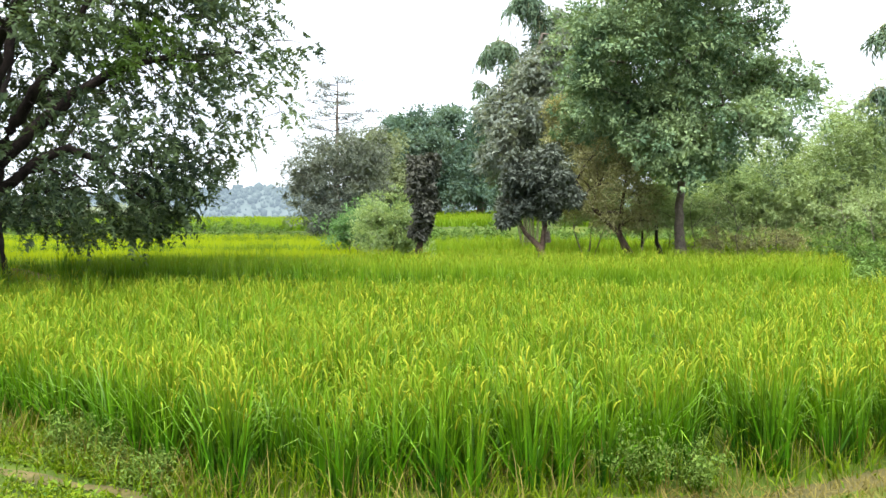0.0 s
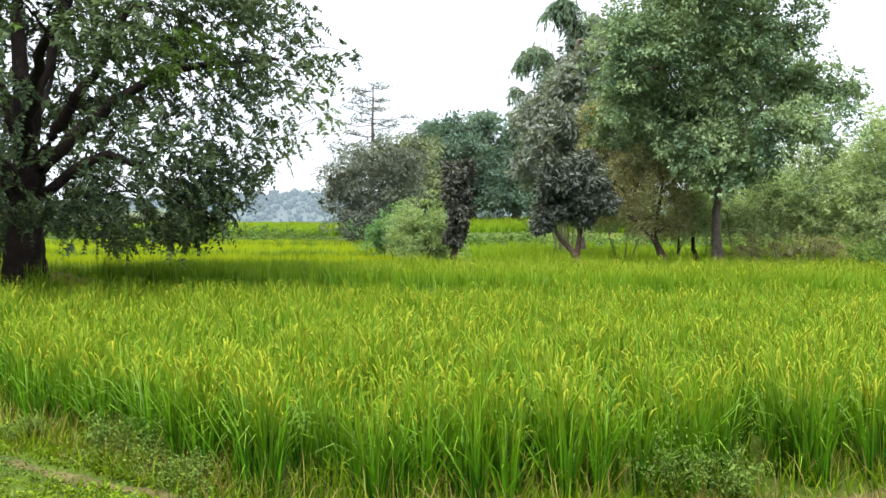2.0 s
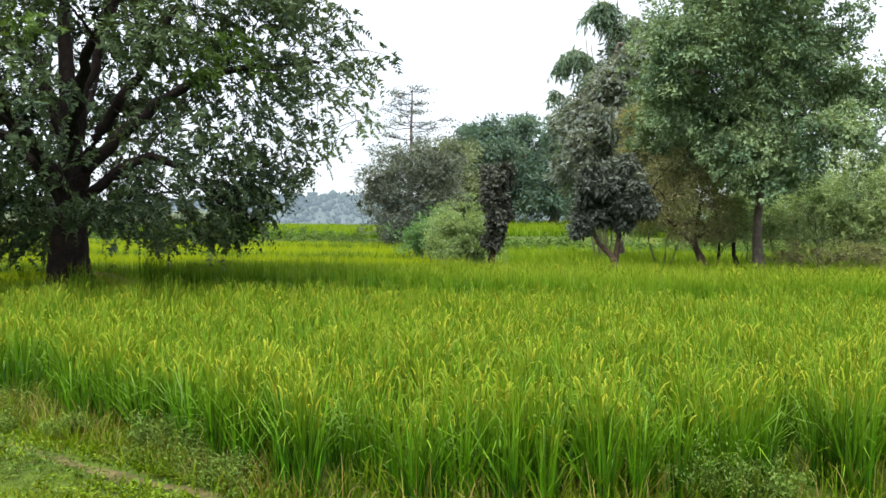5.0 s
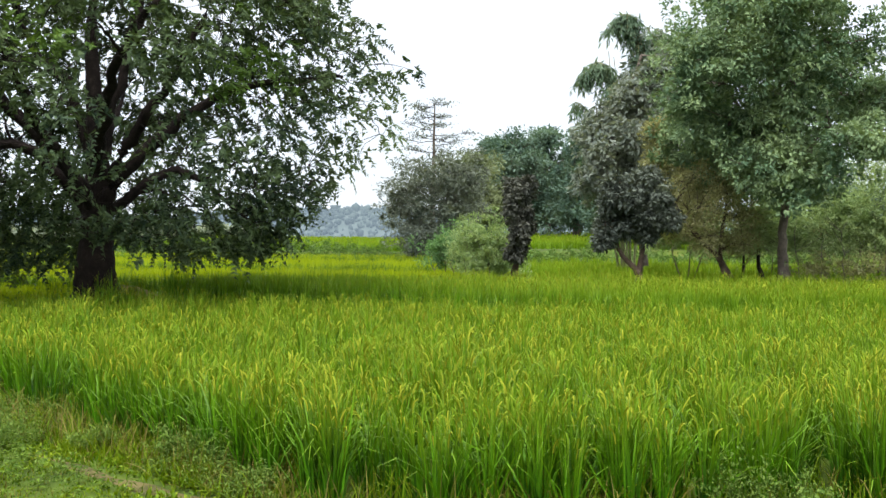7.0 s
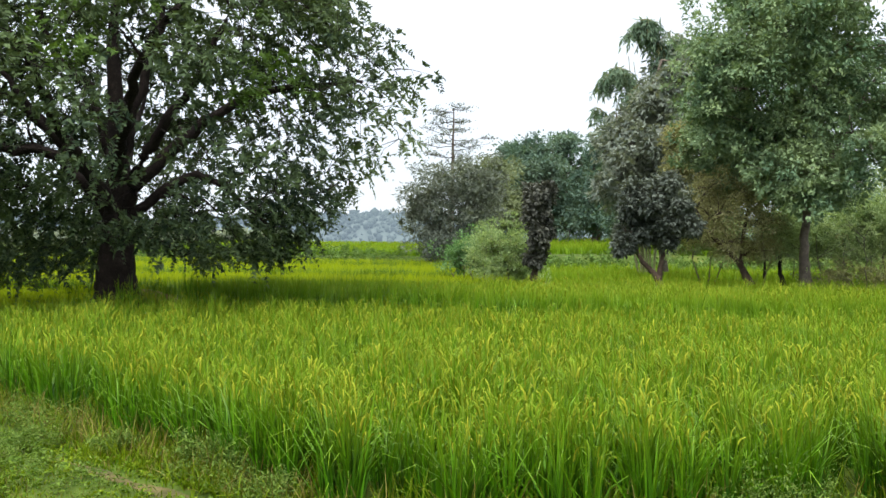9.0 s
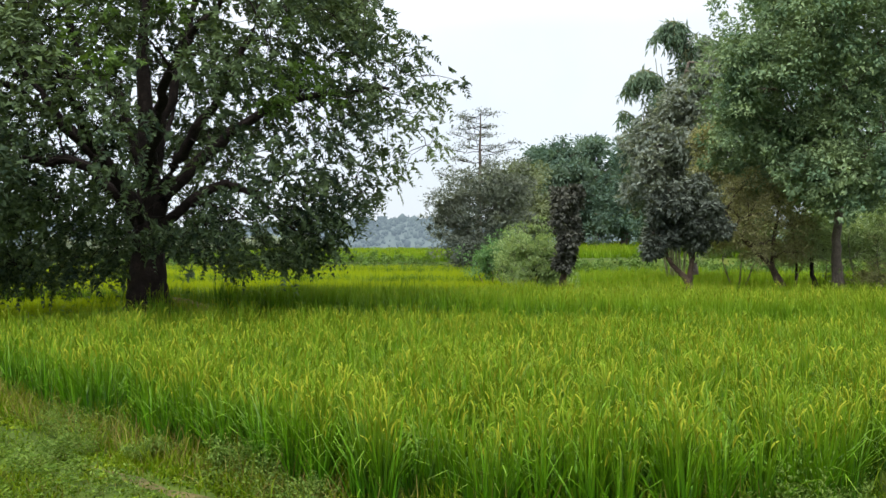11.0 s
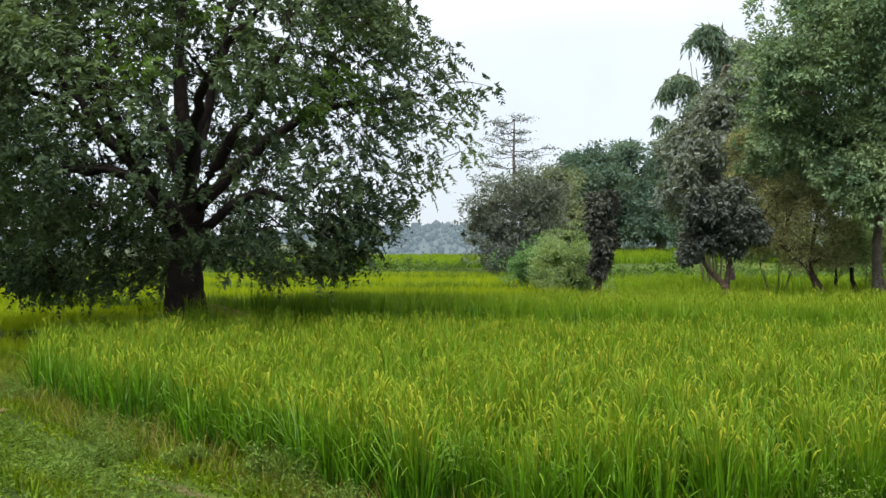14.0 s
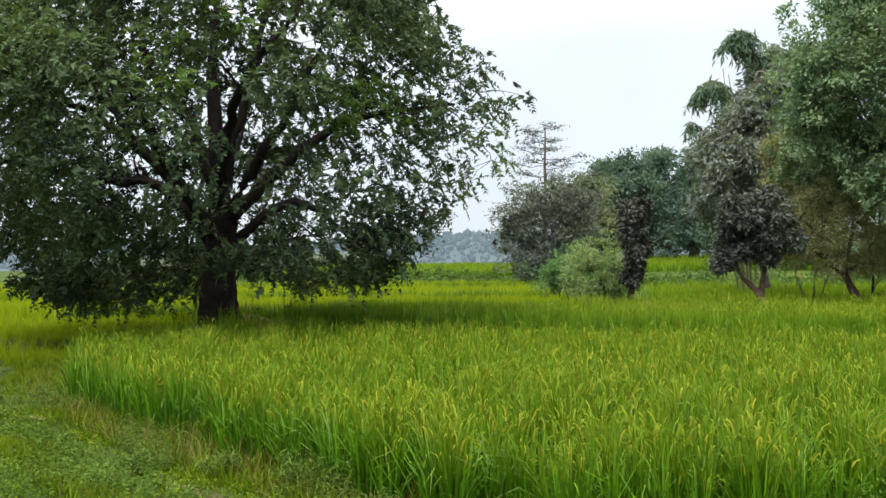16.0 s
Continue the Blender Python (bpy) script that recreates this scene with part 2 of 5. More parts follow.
def blades(pile, base, length, width, az, lean, curl, segs=4, slot=0, spread=0.25, seed=0, widest=0.0):
    """Tapering blades from base points: lean and curl in radians from upright, bending over towards az."""
    n, g = len(base), rng(seed)
    s = np.linspace(0, 1, segs + 1)
    ang = lean[:, None] + curl[:, None] * s[None, :] ** 2.2
    step = length[:, None] / segs
    mid = (ang[:, 1:] + ang[:, :-1]) / 2
    out = np.concatenate([np.zeros((n, 1)), np.cumsum(np.sin(mid) * step, 1)], 1)
    up = np.concatenate([np.zeros((n, 1)), np.cumsum(np.cos(mid) * step, 1)], 1)
    ca, sa = np.cos(az)[:, None], np.sin(az)[:, None]
    c = np.stack([base[:, :1] + out * ca, base[:, 1:2] + out * sa, base[:, 2:3] + up], 2)
    side = az + np.pi / 2 + g.normal(0, spread, n)
    w = np.stack([np.cos(side), np.sin(side), g.normal(0, 0.15, n)], 1)
    prof = (0.55 + 0.45 * np.sin(np.pi * np.clip(s[:-1] + 0.15, 0, 1))) * (1 - 0.35 * s[:-1])
    if widest:
        prof = np.sin(np.pi * np.clip(s[:-1] * 0.85 + 0.12, 0, 1)) ** widest
    half = (width[:, None] * prof[None, :] / 2)[:, :, None] * w[:, None, :]
    left, right, top = c[:, :-1] - half, c[:, :-1] + half, c[:, -1:]
    verts = np.concatenate([np.stack([left, right], 2).reshape(n, 2 * segs, 3), top], 1)
    per = 2 * segs + 1
    face, sizes = [], []
    for i in range(segs - 1):
        face += [2 * i, 2 * i + 1, 2 * i + 3, 2 * i + 2]
        sizes.append(4)
    face += [2 * segs - 2, 2 * segs - 1, 2 * segs]
    sizes.append(3)
    loops = (np.arange(n)[:, None] * per + np.array(face)[None, :]).ravel()
    tip = np.tile(np.append(np.repeat(s[:-1], 2), 1.0), n) ** 2.4
    pile.add(verts.reshape(-1, 3), np.tile(sizes, n), loops, slot, tip)


def leaves(pile, at, heading, length, width, fold=0.25, slot=0, seed=0, plain=False, tumble=0.55):
    """Pointed leaves folded along the midrib: at points, heading a direction each."""
    n, g = len(at), rng(seed)
    h = heading / np.linalg.norm(heading, axis=1, keepdims=True)
    r = g.normal(0, 1, (n, 3)) * tumble + np.array([0, 0, 1.0])
    side = np.cross(h, r)
    side /= np.linalg.norm(side, axis=1, keepdims=True) + 1e-9
    nor = np.cross(side, h)
    L, W = length[:, None], width[:, None]
    if plain:
        verts = np.stack([at + side * W / 2, at + h * L - nor * L * 0.1, at - side * W / 2], 1).reshape(-1, 3)
        pile.add(verts, np.full(n, 3), np.arange(3 * n), slot)
        return
    mid = at + h * L * 0.45
    a, b = mid + side * W / 2 + nor * W * fold, mid - side * W / 2 + nor * W * fold
    end = at + h * L - nor * L * 0.12
    verts = np.stack([at, a, end, b], 1).reshape(-1, 3)
    loops = (np.arange(n)[:, None] * 4 + np.array([0, 1, 2, 0, 2, 3])[None, :]).ravel()
    pile.add(verts, np.full(2 * n, 3), loops, slot)


def tube(pile, pts, radii, sides=7, slot=0, rough=0.0, seed=0):
    """A tapered limb along points; rough: uneven girth."""
    g = rng(seed)
    pts, radii = np.asarray(pts, float), np.asarray(radii, float)
    d = np.gradient(pts, axis=0)
    d /= np.linalg.norm(d, axis=1, keepdims=True) + 1e-9
    ref = np.where(np.abs(d[:, 2:3]) > 0.9, np.array([[1.0, 0, 0]]), np.array([[0, 0, 1.0]]))
    u = np.cross(d, ref); u /= np.linalg.norm(u, axis=1, keepdims=True) + 1e-9
    v = np.cross(d, u)
    a = np.arange(sides) * 2 * np.pi / sides
    k = 1 + rough * g.normal(0, 1, (1, sides)) + 0.4 * rough * g.normal(0, 1, (len(pts), sides))
    ring = pts[:, None] + (radii[:, None] * k)[:, :, None] * (np.cos(a)[None, :, None] * u[:, None] + np.sin(a)[None, :, None] * v[:, None])
    n = len(pts)
    i, j = np.meshgrid(np.arange(n - 1), np.arange(sides), indexing="ij")
    q = np.stack([i * sides + j, i * sides + (j + 1) % sides, (i + 1) * sides + (j + 1) % sides, (i + 1) * sides + j], -1)
    pile.add(ring.reshape(-1, 3), np.full((n - 1) * sides, 4), q.ravel(), slot)


def bend(a, b, sag=0.0, wob=0.0, n=7, g=None):
    """Points from a to b, bowed upwards by sag and unsteady by wob."""
    a, b = np.asarray(a, float), np.asarray(b, float)
    s = np.linspace(0, 1, n)[:, None]
    p = a + (b - a) * s
    p[:, 2] += sag * (np.sin(np.pi * s[:, 0]))
    if wob and g is not None:
        p[1:-1] += g.normal(0, wob, (n - 2, 3))
    return p


def part(name, me, parent, label=""):
    ob = new(name, me)
    ob.parent = parent
    return tagged(ob, label) if label else ob


def thing(name, label, category, group="", kind="", at=(0, 0, 0)):
    ob = new(name)
    ob.location = at
    return tagged(ob, label, category, group, kind)


def smooth_step(a, b, x):
    s = np.clip((x - a) / (b - a), 0, 1)
    return s * s * (3 - 2 * s)


# ---- ground: one sheet, terraces stepping up away from the stand, then a rise to the horizon ----


def field_edge(x):
    """The near edge of the first field."""
    return 5.55 + 0.06 * np.sin(1.7 * x) + np.clip(-x - 1.1, 0, 9) * 0.84 + np.clip(x - 0.6, 0, 2.4) * 0.42


def path_gap(x):
    """How far the trodden line keeps from the rice."""
    return 0.3 + 0.2 * smooth_step(0.9, 0.0, x) + 0.32 * smooth_step(-1.6, -3.4, x)


def path_half(x):
    """Half the width of the trodden line."""
    x = np.asarray(x, float)
    return 0.06 + 0.1 * smooth_step(0.2, 1.2, x) + 0.025 * np.sin(2.1 * x) + 0.025 * np.sin(9.3 * x)


def ground_z(x, y):
    x, y = np.asarray(x, float), np.asarray(y, float)
    wave = 0.25 * np.sin(x * 0.35 + 0.6) + 0.12 * np.sin(x * 0.9)
    yy = y + wave
    z = 0.30 * smooth_step(16.6, 17.1, yy) + 0.05 * smooth_step(21.6, 22.2, yy)
    z = z + 0.14 * smooth_step(29.2, 29.8, yy) + 0.09 * smooth_step(37.2, 37.9, yy)
    z = z + 0.55 * smooth_step(42.5, 45.0, yy)
    right = smooth_step(-6, 2, x)
    z = z + (0.35 + 0.25 * right) * smooth_step(46, 68, yy) + 0.2 * right * smooth_step(42, 46, yy)
    z = z - 0.4 * smooth_step(75, 120, y)
    return z


def ground_height(x, y):
    """With bunds, ruts and small unevenness."""
    z = ground_z(x, y)
    near = smooth_step(60, 30, y)
    z = z + 0.42 * np.exp(-((x + 7.5) ** 2 + (y - 17.2) ** 2) / 1.1)
    z = z + near * 0.025 * (np.sin(2.3 * x + 1.1 * y) + np.sin(1.3 * x - 2.9 * y) * 0.7)
    for yb, h in ((16.75, 0.10), (21.8, 0.12), (29.5, 0.1), (37.6, 0.1)):
        z = z + h * np.exp(-((y + 0.25 * np.sin(x * 0.35 + 0.6) + 0.12 * np.sin(x * 0.9) - yb) / 0.28) ** 2)
    return z


def build_ground():
    xs = np.concatenate([-np.geomspace(2500, 31, 16), np.linspace(-30, 30, 121), np.geomspace(31, 2500, 16)])
    ys = np.concatenate([-np.geomspace(2500, 8, 14), np.linspace(-7, 50, 220), np.geomspace(50.6, 2600, 44)])
    X, Y = np.meshgrid(xs, ys)
    Z = ground_height(X, Y)
    n, m = X.shape
    i, j = np.meshgrid(np.arange(n - 1), np.arange(m - 1), indexing="ij")
    q = np.stack([i * m + j, i * m + j + 1, (i + 1) * m + j + 1, (i + 1) * m + j], -1).ravel()
    me = mesh_of("ground", np.stack([X, Y, Z], -1).reshape(-1, 3), np.full((n - 1) * (m - 1), 4), q, [SOIL], smooth=True)
    tagged(new("ground", me), "green and brown field soil in low terraces", "ground", kind="structure")


build_ground()


def scatter(g, x0, x1, y0, y1, per_m2, keep=None):
    n = int((x1 - x0) * (y1 - y0) * per_m2)
    p = np.stack([g.uniform(x0, x1, n), g.uniform(y0, y1, n)], 1)
    if keep is not None:
        p = p[keep(p[:, 0], p[:, 1])]
    return p


# ---- rice ----


def rice(name, label, spots, tall, count, segs, width, ears, mats, seed, ear_segs=4, even=0.0, ear_long=1.0):
    """Rice hills at the spots: count blades each, fanning out, and drooping ears."""
    g, pile = rng(seed), Pile()
    n = len(spots)
    vigour = 1 + (1 - even) * (np.clip(g.normal(1, 0.09, n) + 0.10 * np.sin(spots[:, 0] * 1.9 + 2 * np.sin(spots[:, 1] * 0.8)) * np.sin(spots[:, 1] * 1.3), 0.7, 1.3) - 1)
    z = ground_height(spots[:, 0], spots[:, 1])
    for kind, per in (("blade", count), ("ear", ears)):
        if per <= 0:
            continue
        k = n * per if per >= 1 else int(n * per)
        who = np.repeat(np.arange(n), per) if per >= 1 else g.choice(n, k, replace=False)
        r, a = 0.045 * np.sqrt(g.uniform(0, 1, k)), g.uniform(0, 2 * np.pi, k)
        base = np.stack([spots[who, 0] + r * np.cos(a), spots[who, 1] + r * np.sin(a), z[who]], 1)
        az = a + g.normal(0, 0.7, k)
        if kind == "blade":
            L = tall * vigour[who] * g.uniform(0.72 + 0.16 * even, 1.18 - 0.1 * even, k)
            bent = g.uniform(0, 1, k)
            blades(pile, base, L, width * g.uniform(0.7, 1.25, k), az, np.abs(g.normal(0.06, 0.09, k)) + np.where(g.uniform(0, 1, k) < 0.1 * (1 - even), g.uniform(0.15, 0.6, k), 0),
                   np.where(bent > 0.66, g.uniform(0.8, 2.5, k), np.abs(g.normal(0.2, 0.18, k))), segs, 0, 0.5, seed + 1)
        else:
            L = ear_long * tall * vigour[who] * g.uniform(0.14, 0.24, k)
            base[:, 2] += tall * vigour[who] * g.uniform(0.66, 0.92, k)
            base[:, 0] += 0.05 * np.cos(az); base[:, 1] += 0.05 * np.sin(az)
            blades(pile, base, L, width * 0.62 * g.uniform(0.8, 1.3, k), az, np.abs(g.normal(0.15, 0.12, k)),
                   g.uniform(1.6, 3.2, k), ear_segs, 1, 0.9, seed + 2, widest=0.5)
    ob = new(name, pile.mesh(name, mats))
    return tagged(ob, label, "rice", kind="stuff")


def left_edge(y):
    """The far left side of the first field, along the grassy bund."""
    return np.maximum(-6.5 - 0.55 * (y - 10), -8.5) + 0.08 * np.sin(3 * y)


def in_first_field(x, y):
    left = left_edge(y)
    return (y > field_edge(x)) & (x > left) & (y < 16.45 - 0.25 * np.sin(x * 0.35 + 0.6) - 0.12 * np.sin(x * 0.9))


def build_rice():
    g = rng(11)
    p = scatter(g, -10, 12, 5.3, 16.8, 25, in_first_field)
    side = p[:, 0] > 0.46 * p[:, 1] + 0.7
    rest, p = p[side], p[~side]
    rice("rice_stand", "green rice in the rest of the first field", rest, 0.67, 7, 2, 0.028, 1, [RICE, EAR], 15, 2)
    near, far_ = p[p[:, 1] - 0.25 * p[:, 0] < 9.4], p[p[:, 1] - 0.25 * p[:, 0] >= 9.4]
    rice("rice_stand", "tall green rice with drooping yellow ears at the field edge", near, 0.67, 30, 4, 0.0145, 10, [RICE, EAR], 21, ear_long=1.25)
    rice("rice_stand", "dense green rice with pale ears in the first field", far_, 0.67, 18, 3, 0.0165, 8, [RICE, EAR], 31, 3)
    p = scatter(g, -9, 10, 17.0, 21.7, 26, lambda x, y: (x > -6.75 + 0.1 * (y - 17)) & (x < 7.0 + 0.35 * (y - 17)))
    ripe = p[:, 0] > g.uniform(-3.5, 1.0, len(p))
    rice("rice_stand", "deep green rice on the second terrace", p[~ripe], 0.64, 15, 2, 0.02, 1, [RICE, EAR], 42, 2, 0.5)
    rice("rice_stand", "half-ripe yellowish rice on the second terrace", p[ripe], 0.64, 15, 2, 0.02, 5, [RICE_MID, EAR], 41, 2, 0.5)
    p = scatter(g, -18, -0.6, 22.3, 29.0, 16)
    rice("rice_stand", "yellow-green ripening rice on the third terrace", p, 0.52, 16, 2, 0.016, 0, [RICE_PALE, EAR], 51, 2, 1.0)
    p = scatter(g, -24, -3.0, 29.9, 37.0, 13)
    rice("rice_stand", "yellow-green ripening rice on the fourth terrace", p, 0.52, 13, 2, 0.021, 0, [RICE_PALE, EAR], 61, 2, 1.0)
    p = scatter(g, -29, -4, 38.0, 42.3, 12)
    rice("rice_stand", "yellow-green ripening rice below the weedy bank", p, 0.52, 11, 2, 0.027, 0, [RICE_PALE, EAR], 71, 2, 1.0)
    p = scatter(g, -0.4, 13, 25.0, 38.0, 13)
    rice("rice_stand", "green grassy rice behind the row of trees", p, 0.5, 9, 2, 0.032, 1, [RICE_FAR, EAR], 81, 2, 1.0)
    p = scatter(g, 4.4, 13.5, 23.8, 24.7, 36)
    rice("rice_stand", "pale green rice strip on top of the bank", p, 0.7, 10, 2, 0.02, 2, [RICE_FAR, EAR], 85, 2, 0.8)
    p = scatter(g, -22, 12, 47, 69, 8)
    rice("rice_stand", "bright green rice on the far rise", p, 0.5, 5, 2, 0.055, 1, [RICE_FAR, EAR], 91, 2, 1.0)
    def beyond(x, y):
        return (x < np.where(y > 16, -9.3, left_edge(y) - 0.75)) & (y > 14.9 - 0.1 * (x + 9) + 0.1 * np.sin(2 * x))

    p = scatter(g, -15, -7.4, 11.5, 17.5, 44, beyond)
    rice("rice_stand", "short bright yellow-green rice beyond the grassy bund", p, 0.28, 12, 2, 0.012, 2, [RICE_PALE, EAR], 101, 2, 0.8)
    p = scatter(g, -21, -9.3, 17.5, 27, 17, beyond)
    rice("rice_stand", "short bright yellow-green rice behind the spreading tree", p, 0.3, 13, 2, 0.022, 0, [RICE_PALE, EAR], 102, 2, 0.8)


build_rice()

# ---- trees ----


def unit(v):
    return v / (np.linalg.norm(v, axis=1, keepdims=True) + 1e-9)


def crown(name, g, blobs, leaf, bark, total=20000, size=0.1, slim=0.45, clump=0.35, droop=0.3, spray=0, twigs=0.006, flat=0.75, core=0.12, plain=False, lobes=6, ragged=0.0):
    """A crown: every lobe (x, y, z, rx, ry, rz) carries tufts near its outside, every tuft leaves on its outer and upper side; a few
    larger leaves inside. spray: leaflets on a feathered, hanging stalk in place of each leaf."""
    pile = Pile()
    B = []
    for x, y, z, rx, ry, rz in blobs:
        R = np.array([rx, ry, rz])
        for _ in range(lobes):
            d = g.normal(0, 1, 3)
            d = d / np.linalg.norm(d) * g.uniform(0.25, 0.8)
            B.append((*(np.array([x, y, z]) + d * R), *(R * g.uniform(0.45, 0.72) * g.uniform(0.85, 1.15, 3))))
    B = np.array(B if lobes else blobs)
    area = B[:, 3] * B[:, 4] + B[:, 4] * B[:, 5] + B[:, 3] * B[:, 5]
    per = 46 if not spray else 8
    B[:, 3:] = np.maximum(B[:, 3:] - 0.5 * clump, 0.45 * B[:, 3:])
    tufts = np.maximum(3, (total / per * area / area.sum())).astype(int)
    who = np.repeat(np.arange(len(B)), tufts)
    n = len(who)
    d = unit(g.normal(0, 1, (n, 3)))
    r = g.uniform(0.06, 1, n) ** 0.42 * (1 + 0.17 * g.normal(0, 1, n))
    r = np.where(g.uniform(0, 1, n) < 0.07, g.uniform(1.1, 1.45, n), r)
    ends = B[who, :3] + d * r[:, None] * B[who, 3:] + g.normal(0, 1, (n, 3)) * ragged
    rad = clump * g.uniform(0.55, 1.3, n)
    out = unit(d * 0.8 + np.array([0, 0, 0.35]))
    w = np.repeat(np.arange(n), per)
    k = len(w)
    ld = unit(out[w] * 0.75 + g.normal(0, 0.8, (k, 3)))
    at = ends[w] + ld * (rad[w] * g.uniform(0.25, 1.0, k) ** 0.6)[:, None] * np.array([1, 1, flat])
    head = unit(ld * 0.8 + g.normal(0, 0.5, (k, 3)) + np.array([0, 0, -droop]))
    L = size * g.uniform(0.65, 1.35, k)
    if not spray:
        leaves(pile, at, head, L, L * slim * g.uniform(0.8, 1.2, k), seed=int(g.integers(1e6)), plain=plain, tumble=1.0)
    else:
        stalk = size * spray * 0.36 * g.uniform(0.7, 1.3, k)
        side = unit(np.cross(head, np.array([0, 0, 1.0]) + g.normal(0, 0.35, (k, 3))))
        for i in range(spray):
            s = (i // 2 + 0.6) / (spray / 2)
            p = at + head * (stalk * s)[:, None] + np.array([0, 0, -1.0]) * (stalk * s * s * 0.45)[:, None]
            h = head * 0.6 + side * (1 if i % 2 else -1) + np.array([0, 0, -0.35 * s - 0.1]) + g.normal(0, 0.25, (k, 3))
            leaves(pile, p, h, L * (1.1 - 0.4 * s), L * slim, fold=0.12, seed=int(g.integers(1e6)), plain=plain, tumble=1.0)
    m = int(k * core)
    i = g.choice(k, m, replace=False)
    c = B[who[w[i]]]
    inner = c[:, :3] + unit(g.normal(0, 1, (m, 3))) * (g.uniform(0, 0.4, m) ** 0.5)[:, None] * c[:, 3:]
    big = size * 1.6 * g.uniform(0.7, 1.2, m)
    leaves(pile, inner, g.normal(0, 1, (m, 3)), big, big * 0.7, seed=int(g.integers(1e6)), plain=plain, tumble=1.0)
    for i in g.choice(n, min(n, 380), replace=False):
        p = ends[i] + (B[who[i], :3] - ends[i]) * g.uniform(0.35, 0.9)
        tube(pile, bend(p, ends[i], 0.05, 0.02, 4, g), [twigs, twigs * 0.8, twigs * 0.6, twigs * 0.3], 3, 1)
    return pile.mesh(name, [leaf, bark])


def blobs3(rows, depth, g, round_=0.9):
    """Lobes (x, z, rx, rz) spread in depth through a round crown about the stand depth."""
    xs = np.array(rows)
    cx = (xs[:, 0].min() + xs[:, 0].max()) / 2
    R = (xs[:, 0].max() - xs[:, 0].min()) / 2 + xs[:, 2].mean()
    made = []
    for i, (x, z, rx, rz) in enumerate(rows):
        far_ = round_ * math.sqrt(max(0.05, R * R - (x - cx) ** 2)) * 0.75
        for s in ((-1, 1) if rx > 0.25 * R or i % 2 else (g.choice([-1, 1]),)):
            made.append((x, depth + s * far_ * g.uniform(0.15, 0.85), z, rx, (rx + rz) / 2, rz))
    return made


def grow(name, label, stems, blobs, leaf, bark, seed, limb=0.05, category="tree", **kw):
    """A tree: trunk stems given by their points, a limb to every lobe, a crown of leaves."""
    g = rng(seed)
    root = thing(name, label, category)
    tops = []
    for i, (pts, r0, r1) in enumerate(stems):
        pile = Pile()
        pts = np.array(pts, float)
        s = np.linspace(0, 1, len(pts)); f = np.linspace(0, 1, len(pts) * 4)
        fine = np.stack([np.interp(f, s, pts[:, j]) for j in range(3)], 1)
        for _ in range(3):
            fine[1:-1] = (fine[:-2] + 2 * fine[1:-1] + fine[2:]) / 4
        fine[1:-1] += g.normal(0, 0.12 * r0, (len(fine) - 2, 3))
        rad = r0 + (r1 - r0) * f
        rad = rad * (1 + 0.45 * np.exp(-f * 9))
        tube(pile, fine, rad, 10, 0, 0.07, seed + i)
        part("trunk" if i == 0 else "stem", pile.mesh("trunk", [bark], True), root)
        tops += [(p, r) for p, r in zip(fine[len(fine) // 3:], rad[len(fine) // 3:])]
    P = np.array([p for p, _ in tops]); Rr = np.array([r for _, r in tops])
    for i, b in enumerate(blobs):
        c = np.array(b[:3])
        below = P[:, 2] < c[2] + 0.4
        j = np.argmin(np.linalg.norm((P - c) * np.array([1, 1, 0.6]), axis=1) + np.where(below, 0, 2.0))
        r = min(limb, Rr[j] * 0.8)
        pile = Pile()
        reach = np.linalg.norm(c - P[j])
        main = bend(P[j], c, 0.08 * reach, 0.03 * reach, 8, g)
        tube(pile, main, np.linspace(r, r * 0.35, 8), 6, 0, 0.05, seed + i)
        for q in range(5):
            d = g.normal(0, 1, 3); d[2] = abs(d[2]) * 0.7 - 0.1; d /= np.linalg.norm(d)
            e = c + d * np.array(b[3:]) * 0.85
            s0 = main[g.integers(3, 8)]
            tube(pile, bend(s0, e, 0.03, 0.02 * reach, 6, g), np.linspace(r * 0.45, r * 0.12, 6), 4, 0, 0, q)
        part("limb", pile.mesh("limb", [bark], True), root)
    part("crown", crown("crown", g, blobs, leaf, bark, twigs=limb * 0.14, **kw), root)
    return root


# the spreading tree at the field corner
TREE_X, TREE_Y = -7.87, 16.9
SKIRT_Z = (1.35, 1.7, 2.3, 3.0, 3.9, 5.3, 6.3, 7.1, 8.0, 8.7)
SKIRT_R = (2.9, 3.5, 4.0, 4.75, 5.1, 4.95, 4.15, 3.1, 1.9, 0.6)


